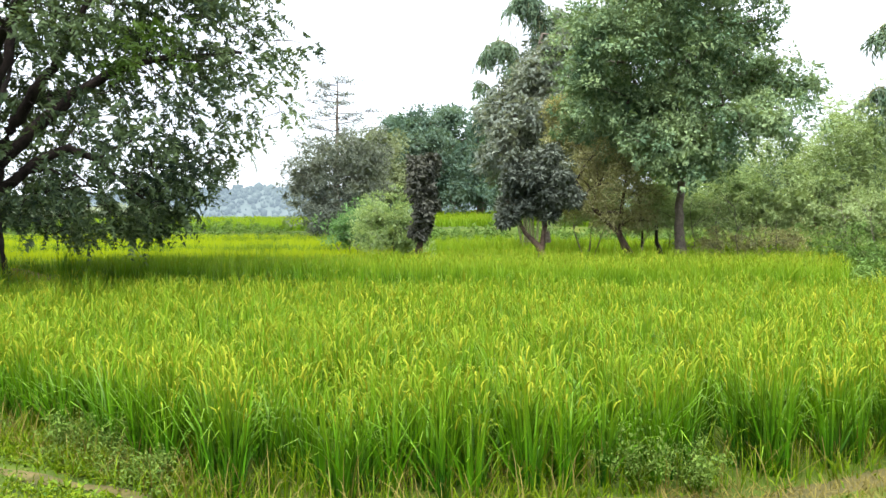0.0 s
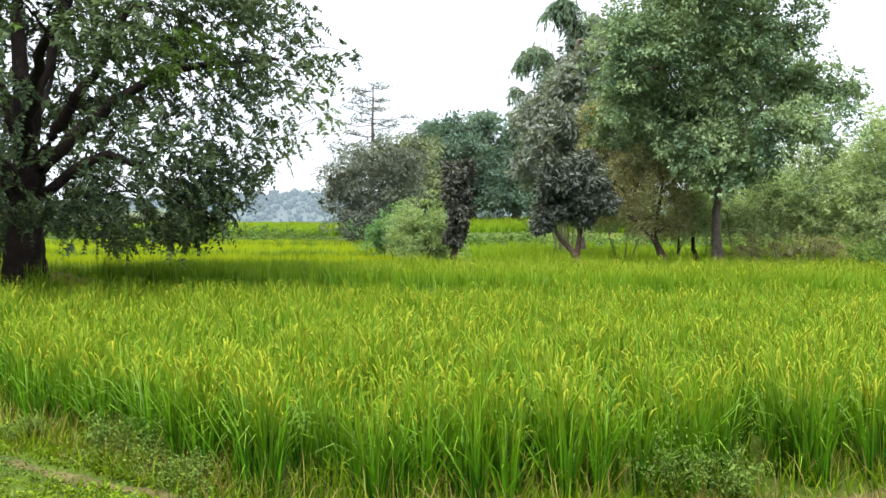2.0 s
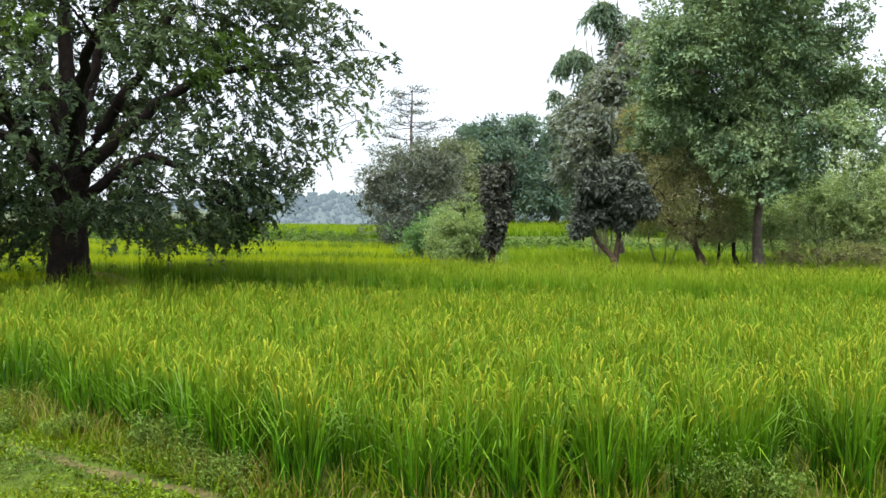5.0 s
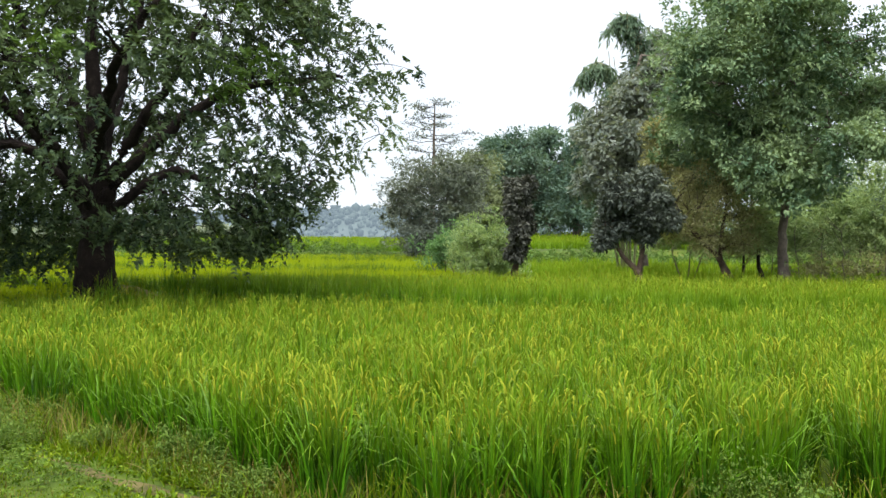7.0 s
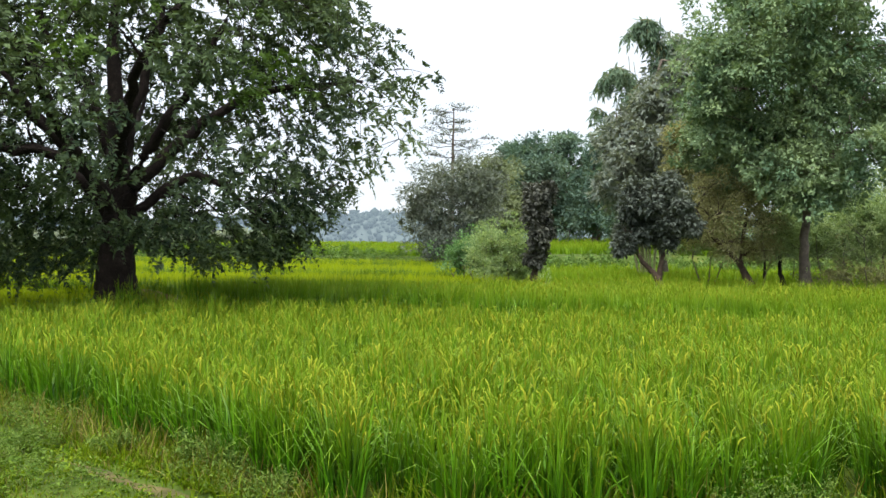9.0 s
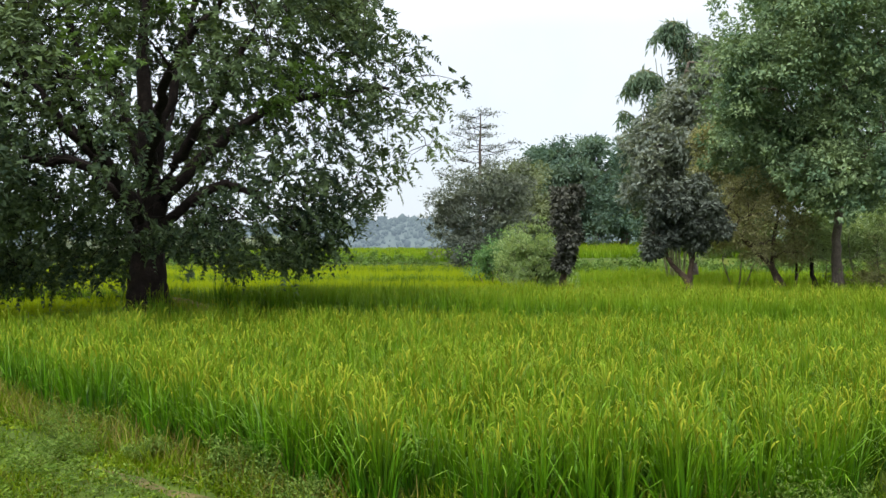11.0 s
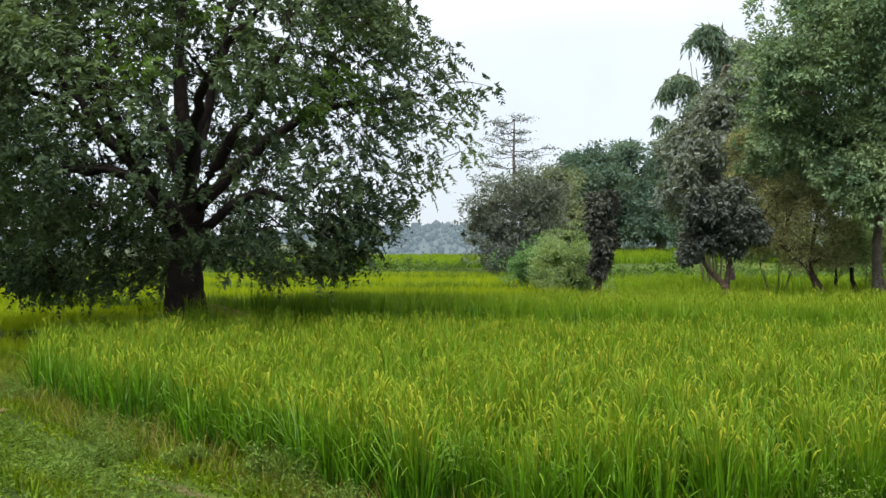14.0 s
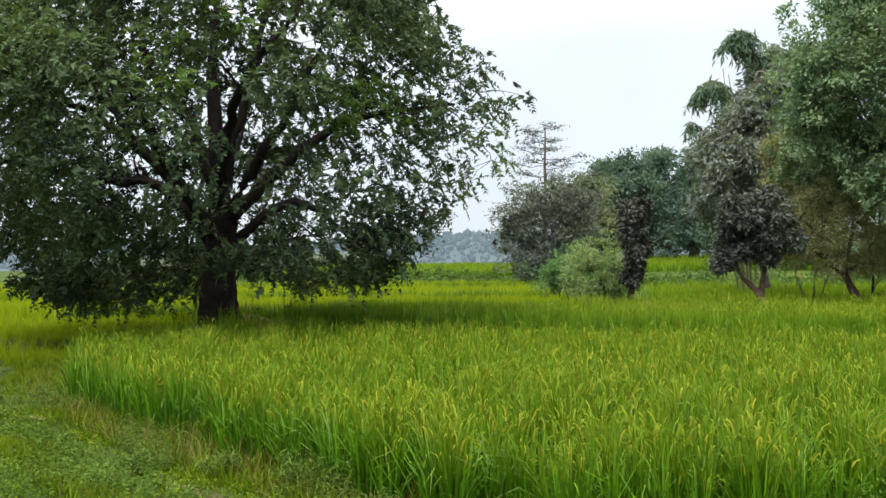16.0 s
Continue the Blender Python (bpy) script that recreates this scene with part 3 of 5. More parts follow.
def in_crown(g, n, inner=0.05, gaps=0.0):
    """Points inside the spreading crown, more of them towards its outside and in its low skirt; gaps: how much of it stays open."""
    z = g.uniform(1.35, 8.6, 14 * n)
    R = np.interp(z, SKIRT_Z, SKIRT_R)
    keep = g.uniform(0, 1, len(z)) < (R / 5.0) ** 1.5 * np.interp(z, (1.3, 2.3, 2.9, 4.6, 6.0, 8.0), (0.75, 0.62, 0.42, 0.6, 0.9, 0.9))
    z, R = z[keep], R[keep]
    a = g.uniform(0, 2 * np.pi, len(z))
    bulge = 1 + 0.09 * np.sin(3 * a + 1.7 * z) + 0.07 * np.sin(7 * a - 2.6 * z + 1)
    keep = (np.cos(a) < 0.1) | (g.uniform(0, 1, len(z)) < np.interp(z, (1.5, 3.0, 5.0, 7.0), (0.5, 0.44, 0.5, 0.75)))
    z, R, a, bulge = z[keep], R[keep], a[keep], bulge[keep]
    rr = R * bulge * g.uniform(inner, 1, len(z)) ** 0.36
    x = TREE_X + rr * np.cos(a)
    y = TREE_Y + rr * np.sin(a) * np.interp(z, (1.2, 2.8), (0.5, 0.85))
    z = z - 0.36 * np.clip(0.1 - np.cos(a), 0, 1) * smooth_step(2.8, 1.2, z) * smooth_step(0.3, 0.7, rr / R)
    noise_ = np.sin(3.1 * x + 1.3 * z) * np.sin(2.6 * y - 1.1 * z + 1) + 0.9 * np.sin(4.6 * z + 2.1 * x + 0.5) * np.sin(3.7 * x - 2.4 * y)
    low = smooth_step(3.2, 2.2, z)
    keep = noise_ > -1.3 + gaps * (1 - 0.6 * low)
    keep &= ~((np.abs(x + 7.55 - (16.9 - y) * 0.46) < 0.7) & (z < 1.6))
    keep &= (z > 1.3) | (y > 15.2) | (x < -9.2)
    p = np.stack([x, y, z], 1)[keep]
    return p[:n]


def spreading_tree():
    g = rng(100)
    root = thing("spreading_tree", "large spreading tree with dark trunk and drooping feathered leaves", "tree")
    fork = np.array([TREE_X, TREE_Y, 2.0])
    limbs = [
        ([(-7.88, 16.9, 0.2), (-7.86, 16.9, 0.8), (-7.85, 16.9, 1.5), (-7.83, 16.9, 2.4), (-7.84, 16.9, 3.6), (-8.05, 17.0, 5.2), (-7.9, 17.1, 7.4)], 0.4, 0.03),
        ([(-7.7, 16.85, 2.1), (-7.27, 16.6, 3.1), (-6.61, 16.3, 3.85), (-5.96, 16.1, 4.65), (-5.3, 15.9, 5.9)], 0.13, 0.03),
        ([(-7.72, 16.9, 2.0), (-6.61, 17.2, 2.95), (-5.97, 17.4, 2.6), (-5.3, 17.5, 2.0)], 0.1, 0.02),
        ([(-7.7, 17.0, 2.5), (-6.39, 17.6, 4.0), (-5.32, 18.0, 4.6), (-3.7, 18.3, 4.7)], 0.13, 0.03),
        ([(-7.8, 16.8, 2.8), (-7.1, 15.6, 4.1), (-6.2, 14.6, 4.9), (-5.2, 13.9, 5.4)], 0.12, 0.03),
        ([(-7.95, 16.9, 2.0), (-8.95, 16.7, 3.3), (-10.0, 16.6, 3.2), (-11.3, 16.4, 3.6), (-12.4, 16.2, 3.7)], 0.11, 0.03),
        ([(-7.95, 16.9, 2.1), (-9.3, 17.2, 3.7), (-10.1, 17.5, 4.4), (-11.4, 17.9, 5.7)], 0.115, 0.03),
        ([(-7.9, 16.95, 2.6), (-8.5, 17.3, 4.5), (-9.4, 17.6, 5.0), (-10.2, 17.9, 6.8)], 0.11, 0.03),
        ([(-7.85, 16.9, 3.0), (-7.4, 17.4, 5.5), (-7.1, 17.8, 7.2)], 0.12, 0.03),
        ([(-7.95, 16.8, 2.3), (-8.9, 15.6, 3.9), (-9.7, 14.5, 4.6), (-10.6, 13.8, 5.0)], 0.09, 0.025),
        ([(-7.9, 16.75, 2.2), (-8.2, 15.3, 3.6), (-8.0, 14.2, 4.3), (-7.8, 13.3, 4.6)], 0.11, 0.03),
        ([(-7.95, 17.1, 2.2), (-8.4, 18.6, 3.7), (-8.7, 20.0, 4.7)], 0.12, 0.03),
    ]
    P, R, K, piles = [], [], [], []
    for i, (pts, r0, r1) in enumerate(limbs):
        pts = np.array(pts, float)
        s, f = np.linspace(0, 1, len(pts)), np.linspace(0, 1, len(pts) * 5)
        fine = np.stack([np.interp(f, s, pts[:, j]) for j in range(3)], 1)
        for _ in range(4):
            fine[1:-1] = (fine[:-2] + 2 * fine[1:-1] + fine[2:]) / 4
        fine[1:-1] += g.normal(0, 0.03 if i else 0.012, (len(fine) - 2, 3))
        rad = r0 + (r1 - r0) * f ** (1.0 if i else 1.1)
        if i == 0:
            rad = rad * (1 + 0.5 * np.exp(-f * 13))
        pile = Pile()
        tube(pile, fine, rad, 9 if i else 18, 0, 0.06, 100 + i)
        piles.append(pile)
        from_ = 12 if i == 0 else 3
        P += list(fine[from_:]); R += list(rad[from_:]); K += [i] * (len(fine) - from_)
    # boughs, the inner ones first, each from the nearest wood nearer to the fork
    tips = in_crown(g, 700, 0.02)
    for e in tips[np.argsort(np.linalg.norm(tips - fork, axis=1))]:
        A = np.array(P)
        far_ = np.linalg.norm(A - fork, axis=1) > np.linalg.norm(e - fork) - 0.1
        j = int(np.argmin(np.linalg.norm((A - e) * np.array([1, 1, 1.2]), axis=1) + 0.55 * np.linalg.norm(A - fork, axis=1) + 3.0 * far_))
        L = np.linalg.norm(e - A[j])
        r = min(0.6 * R[j], 0.012 + 0.022 * L)
        p = bend(A[j], e, 0.12 * L, 0.035 * L, 7, g)
        w = np.linspace(r, 0.008, 7)
        tube(piles[K[j]], p, w, 5, 0, 0.05)
        P += list(p[2:]); R += list(w[2:]); K += [K[j]] * 5
    for i, pile in enumerate(piles):
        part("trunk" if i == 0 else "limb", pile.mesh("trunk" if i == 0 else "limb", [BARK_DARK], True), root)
    # feathered sprays in clusters, each cluster on a twig of its own
    c = in_crown(g, 3000, 0.25, 1.0)
    k = Pile()
    A, W = np.array(P), np.array(R)
    for e in c:
        j = int(np.argmin(np.linalg.norm(A - e, axis=1)))
        tube(k, bend(A[j], e, 0.05, 0.03, 4, g), np.linspace(min(0.011, W[j]), 0.004, 4), 3, 1)
    fresh = np.zeros(len(c), bool)
    for x, y, z, r in ((-4.45, 15.2, 4.35, 0.95), (-10.0, 14.5, 5.25, 0.7), (-7.05, 13.5, 4.75, 0.6), (-10.3, 14.6, 4.13, 0.5), (-6.1, 13.9, 5.6, 0.6)):
        fresh |= np.linalg.norm(c - np.array([x, y, z]), axis=1) < r
    for slot, ids in ((0, np.flatnonzero(~fresh)), (2, np.flatnonzero(fresh))):
        w = np.repeat(ids, 5)
        n = len(w)
        at = c[w] + g.normal(0, 1, (n, 3)) * np.array([0.13, 0.13, 0.09])
        out = unit((at - np.array([TREE_X, TREE_Y, 3.0])) * np.array([1, 1, 0.35]))
        h = unit(out * 0.6 + g.normal(0, 0.55, (n, 3)) + np.array([0, 0, -0.3]))
        side = unit(np.cross(h, np.array([0, 0, 1.0]) + g.normal(0, 0.7, (n, 3))))
        L = g.uniform(0.16, 0.36, n)
        for i in range(12):
            s = (i // 2 + 0.7) / 6.2
            p = at + h * (L * s)[:, None] - np.array([0, 0, 1.0]) * (0.4 * L * s * s)[:, None]
            head = side * (1.0 if i % 2 else -1.0) + h * 0.55 + g.normal(0, 0.25, (n, 3)) + np.array([0, 0, -0.3 * s])
            big = 0.1 * g.uniform(0.75, 1.25, n) * (1.1 - 0.35 * s)
            leaves(k, p, head, big, big * 0.62, slot=slot, seed=int(g.integers(1e6)), plain=True, tumble=0.8)
    part("crown", k.mesh("crown", [BIG_LEAF, BARK_DARK, FRESH_LEAF]), root, "dark green feathered foliage with fresher yellow-green patches")


spreading_tree()

# the row of trees on the bank between the terraces
grow("tall_tree", "tall leafy tree with straight grey trunk on the bank", [([(5.48, 22.80, 0.78), (5.44, 22.80, 1.63), (5.49, 22.80, 2.54), (5.73, 22.80, 3.57), (5.59, 22.80, 5.38), (5.51, 22.80, 6.93)], 0.115, 0.05),
     ([(5.57, 22.80, 2.80), (6.26, 23.10, 4.12), (7.10, 23.30, 5.60)], 0.08, 0.03),
     ([(5.51, 22.80, 2.93), (4.69, 22.50, 4.19), (3.90, 22.40, 5.44)], 0.07, 0.03)],
     blobs3([
    (5.13, 6.41, 2.06, 1.17),
    (3.81, 5.49, 0.91, 0.98),
    (6.56, 5.90, 1.09, 0.89),
    (7.34, 4.74, 0.95, 0.70),
    (7.99, 4.54, 0.40, 0.47),
    (5.40, 4.74, 1.62, 1.17),
    (4.04, 4.22, 1.17, 0.87),
    (4.50, 3.31, 1.25, 0.73),
    (6.44, 3.83, 1.09, 0.81),
    (5.80, 2.99, 1.32, 0.59),
    (4.73, 7.31, 1.37, 0.87),
    (6.16, 7.38, 1.20, 0.70),
    (3.45, 6.09, 0.65, 0.65),
    (3.26, 4.87, 0.65, 0.81),
    (3.39, 3.90, 0.59, 0.59),
     ], 22.8, rng(7)), MAIN_LEAF, BARK, 200, limb=0.04, total=120000, size=0.088, slim=0.6, clump=0.27, droop=0.3, plain=True, lobes=8, ragged=0.12)
grow("small_tree", "small dark-leaved tree with forked brown trunk", [([(2.25, 22.30, 0.80), (2.22, 22.30, 1.02), (2.27, 22.30, 1.35), (2.34, 22.30, 1.8), (2.25, 22.30, 2.64)], 0.078, 0.035),
     ([(2.22, 22.30, 0.95), (2.02, 22.30, 1.18), (1.80, 22.30, 1.38), (1.68, 22.30, 1.75), (1.6, 22.30, 2.39)], 0.07, 0.03)],
     blobs3([
    (1.58, 2.49, 0.31, 0.43),
    (2.05, 2.39, 0.41, 0.54),
    (2.60, 2.54, 0.31, 0.36),
    (1.46, 1.92, 0.24, 0.28),
    (1.42, 1.62, 0.12, 0.12),
    (2.02, 1.95, 0.26, 0.22),
    (2.40, 1.91, 0.26, 0.25),
    (2.85, 2.1, 0.2, 0.2),
    (1.70, 2.96, 0.31, 0.23),
    (2.34, 3.02, 0.28, 0.28),
     ], 22.3, rng(8)), DARK_LEAF, BARK_RED, 300, limb=0.03, total=26000, size=0.088, slim=0.65, clump=0.2, droop=0.5, lobes=5, plain=True)
grow("slim_tree", "slim tree clad in dark leaves down the trunk", [([(-0.53, 22.00, 0.87), (-0.48, 22.00, 1.37), (-0.45, 22.00, 2.13), (-0.40, 22.00, 2.88)], 0.07, 0.03)],
     blobs3([
    (-0.45, 1.88, 0.19, 0.35),
    (-0.49, 1.47, 0.15, 0.30),
    (-0.40, 2.75, 0.28, 0.30),
    (-0.59, 2.44, 0.15, 0.35),
    (-0.35, 2.19, 0.20, 0.43),
    (-0.43, 1.65, 0.18, 0.38),
    (-0.26, 2.88, 0.18, 0.20),
    (-0.58, 1.35, 0.08, 0.18),
    (-0.58, 2.88, 0.13, 0.19),
     ], 22.0, rng(9)), BROWN_LEAF, BARK_RED, 400, limb=0.02, total=11000, size=0.09, slim=0.62, clump=0.14, droop=0.5, lobes=3)
grow("leaning_tree", "leaning reddish-trunked tree with thin olive leaves", [([(4.35, 23.20, 0.83), (4.16, 23.20, 1.30), (3.79, 23.20, 1.63), (3.46, 23.20, 1.96), (3.12, 23.20, 2.55)], 0.08, 0.025),
     ([(4.27, 23.20, 0.96), (4.12, 23.20, 1.49), (4.25, 23.20, 2.29), (4.31, 23.20, 2.95)], 0.06, 0.02)],
     blobs3([
    (3.52, 2.42, 0.66, 0.56),
    (4.08, 2.82, 0.64, 0.64),
    (3.39, 3.01, 0.46, 0.42),
    (4.58, 2.16, 0.56, 0.53),
    (2.86, 1.89, 0.45, 0.32),
    (3.75, 1.75, 0.5, 0.3),
    (4.5, 1.6, 0.35, 0.25),
     ], 23.2, rng(10)), OLIVE_LEAF, BARK_RED, 500, limb=0.03, total=12000, size=0.07, slim=0.35, clump=0.28, droop=0.1, core=0.0)
grow("olive_tree", "yellowish olive tree behind the row", [([(4.95, 26.50, 0.72), (4.3, 26.50, 2.1), (3.4, 26.50, 4.20)], 0.05, 0.02)],
     blobs3([
    (3.34, 4.42, 0.51, 0.67),
    (3.03, 4.72, 0.33, 0.33),
    (3.79, 3.67, 0.39, 0.45),
    (4.25, 2.99, 0.39, 0.36),
    (3.04, 3.74, 0.27, 0.39),
    (3.57, 2.69, 0.39, 0.30),
     ], 26.5, rng(12)), OLIVE_LEAF, BARK, 600, limb=0.035, total=12000, size=0.085, slim=0.35, clump=0.32, droop=0.2)
grow("dark_tree", "tall dark grey-green tree behind the row", [([(3.22, 30.50, 0.94), (2.9, 30.50, 3.20), (2.3, 30.50, 4.24), (2.53, 30.50, 5.80), (3.05, 30.50, 7.35)], 0.085, 0.04),
     ([(2.02, 30.50, 4.07), (1.84, 30.50, 4.93), (1.70, 30.50, 5.80)], 0.06, 0.02)],
     blobs3([
    (1.95, 3.6, 0.7, 0.75),
    (2.75, 3.4, 0.85, 0.85),
    (3.5, 3.6, 0.75, 0.85),
    (1.8, 4.6, 0.5, 0.65),
    (2.45, 4.6, 0.75, 0.8),
    (3.2, 4.8, 0.8, 0.9),
    (2.15, 5.5, 0.5, 0.6),
    (2.85, 5.8, 0.7, 0.75),
    (3.55, 6.0, 0.75, 0.85),
    (3.2, 6.7, 0.5, 0.5),
    (4.0, 7.1, 0.6, 0.7),
     ], 30.5, rng(13)), DIM_LEAF, BARK, 700, limb=0.05, total=42000, size=0.15, slim=0.5, clump=0.34, droop=0.35, plain=True, ragged=0.22)
grow("young_tree", "young thin tree with dark stem", [([(5.18, 23.60, 0.82), (5.07, 23.60, 1.29), (5.14, 23.60, 1.76), (5.20, 23.60, 2.30)], 0.05, 0.02),
     ([(4.74, 23.60, 0.82), (4.77, 23.60, 1.49), (4.66, 23.60, 2.17)], 0.03, 0.015)],
     blobs3([
    (5.13, 1.96, 0.46, 0.46),
    (4.80, 1.63, 0.32, 0.40),
    (5.34, 1.63, 0.35, 0.32),
     ], 23.6, rng(14)), FEATHER_LEAF, BARK_DARK, 800, limb=0.02, total=9000, size=0.065, slim=0.35, clump=0.25, droop=0.2, core=0.0)

# shrubs in front of and beside the row
for nm, lb, rows, dep, leaf, sd, sz, num in (
    ("bright_shrub", "light green leafy shrub beside the slim tree", [(-1.42, 1.16, 0.46, 0.30), (-1.13, 1.06, 0.46, 0.21), (-1.26, 1.50, 0.52, 0.38), (-1.50, 1.74, 0.3, 0.22), (-1.0, 1.16, 0.34, 0.24), (-0.92, 1.62, 0.2, 0.3)], 23.5, BRIGHT_LEAF, 901, 0.075, 3000),
    ("bright_shrub", "light green leafy shrub at the field edge", [(-2.10, 1.45, 0.43, 0.37), (-1.91, 1.66, 0.39, 0.34), (-2.07, 1.11, 0.40, 0.25)], 27, BRIGHT_LEAF, 902, 0.07, 5000),
    ("blue_green_shrub", "blue-green leafy shrub at the field edge", [(-2.92, 1.43, 0.43, 0.33), (-2.52, 1.50, 0.40, 0.36), (-2.85, 1.17, 0.43, 0.20)], 29, BLUE_SHRUB, 903, 0.085, 4500),
    ("dark_bush", "large dark rounded bush below the lone tree", [(-5.37, 2.13, 0.96, 0.72), (-3.88, 2.18, 1.08, 0.82), (-4.61, 1.60, 0.58, 0.34), (-4.65, 3.32, 1.94, 1.58), (-5.85, 3.56, 1.15, 1.10), (-3.45, 3.32, 1.20, 1.37), (-4.41, 4.47, 1.73, 0.70), (-2.97, 4.16, 0.91, 0.98), (-6.33, 2.73, 0.58, 0.65)], 42, BUSH_LEAF, 904, 0.14, 22000),
    ("feathery_thicket", "pale feathery thicket of small trees", [(9.91, 3.76, 0.83, 0.73), (9.49, 3.12, 0.73, 0.73), (10.50, 2.63, 0.87, 0.83), (10.84, 3.91, 0.69, 0.83), (10.65, 1.63, 0.73, 0.61)], 25, FEATHER_LEAF, 905, 0.08, 5200),
    ("feathery_thicket", "pale feathery thicket under the tall tree", [(8.61, 2.75, 0.55, 0.67), (8.21, 3.44, 0.36, 0.67), (7.77, 2.40, 0.78, 0.67), (8.90, 1.84, 0.94, 0.55), (6.80, 1.98, 0.71, 0.57)], 24.9, FEATHER_LEAF, 906, 0.08, 4200),
    ("feathery_thicket", "pale feathery thicket at the bank end", [(12.00, 3.81, 1.24, 1.41), (12.32, 1.92, 1.24, 1.24), (13.18, 2.94, 1.06, 1.59)], 25.5, FEATHER_LEAF, 907, 0.08, 4500),
    ("low_shrub", "low brownish-green shrub on the bank", [(6.31, 1.07, 0.53, 0.21), (7.11, 1.12, 0.53, 0.24), (8.03, 1.16, 0.60, 0.27)], 23.2, OLIVE_LEAF, 908, 0.055, 5000),
    ("low_shrub", "low green shrub on the bank end", [(8.43, 1.01, 0.55, 0.27), (9.05, 0.89, 0.49, 0.32), (9.54, 0.76, 0.49, 0.34)], 21.5, WEED_DEEP, 909, 0.06, 6000),
    ("dark_bush", "dark low bush beside the field", [(-4.78, 1.53, 0.46, 0.37)], 40, DARK_LEAF, 910, 0.12, 2500),
    ("undergrowth_shrub", "mid-green undergrowth behind the row of trees", [(3.61, 1.87, 0.72, 0.54), (4.65, 1.92, 0.72, 0.61), (4.09, 2.35, 0.72, 0.54)], 28, FEATHER_LEAF, 911, 0.1, 9000),
    ("undergrowth_shrub", "mid-green undergrowth behind the tall tree", [(5.96, 1.96, 0.73, 0.65), (7.01, 2.04, 0.73, 0.72), (6.44, 2.53, 0.73, 0.59)], 28.5, BRIGHT_LEAF, 912, 0.1, 9000),
    ("undergrowth_shrub", "mid-green undergrowth beside the tall tree", [(7.79, 1.95, 0.71, 0.60), (8.73, 2.02, 0.75, 0.66), (8.10, 2.49, 0.63, 0.53)], 27.5, BRIGHT_LEAF, 913, 0.1, 9000),
    ("undergrowth_shrub", "mid-green undergrowth at the bank end", [(9.65, 1.94, 0.69, 0.59), (10.73, 2.02, 0.80, 0.65), (11.81, 1.94, 0.77, 0.62), (10.26, 2.55, 0.62, 0.52)], 27, FEATHER_LEAF, 914, 0.1, 11000),
):
    if nm == "feathery_thicket":
        rows, dep = [(x * 1.12, 1.6 + (z - 1.6) * 1.12, rx * 1.12, rz * 1.12) for x, z, rx, rz in rows], dep * 1.12
    base_x = sum(r[0] for r in rows) / len(rows)
    gz = float(ground_height(base_x, dep))
    stems = [([(base_x + dx * 0.15, dep, gz - 0.05), (base_x + dx, dep + dy, gz + 0.5 * max(r[1] - gz for r in rows))], 0.03, 0.012)
             for dx, dy in ((-0.4, 0.1), (0.05, -0.2), (0.45, 0.15))]
    grow(nm, lb, stems, blobs3(rows, dep, rng(sd)), leaf, BARK, sd, limb=0.018, category="shrub", total=num, size=sz, slim=0.38,
         clump=0.22 if dep < 30 else 0.45, droop=0.15 if nm != "bright_shrub" else -0.7, plain=dep > 24, lobes=4,
         spray=8 if nm == "feathery_thicket" else 0, ragged=0.2 if dep < 30 else 0.25)

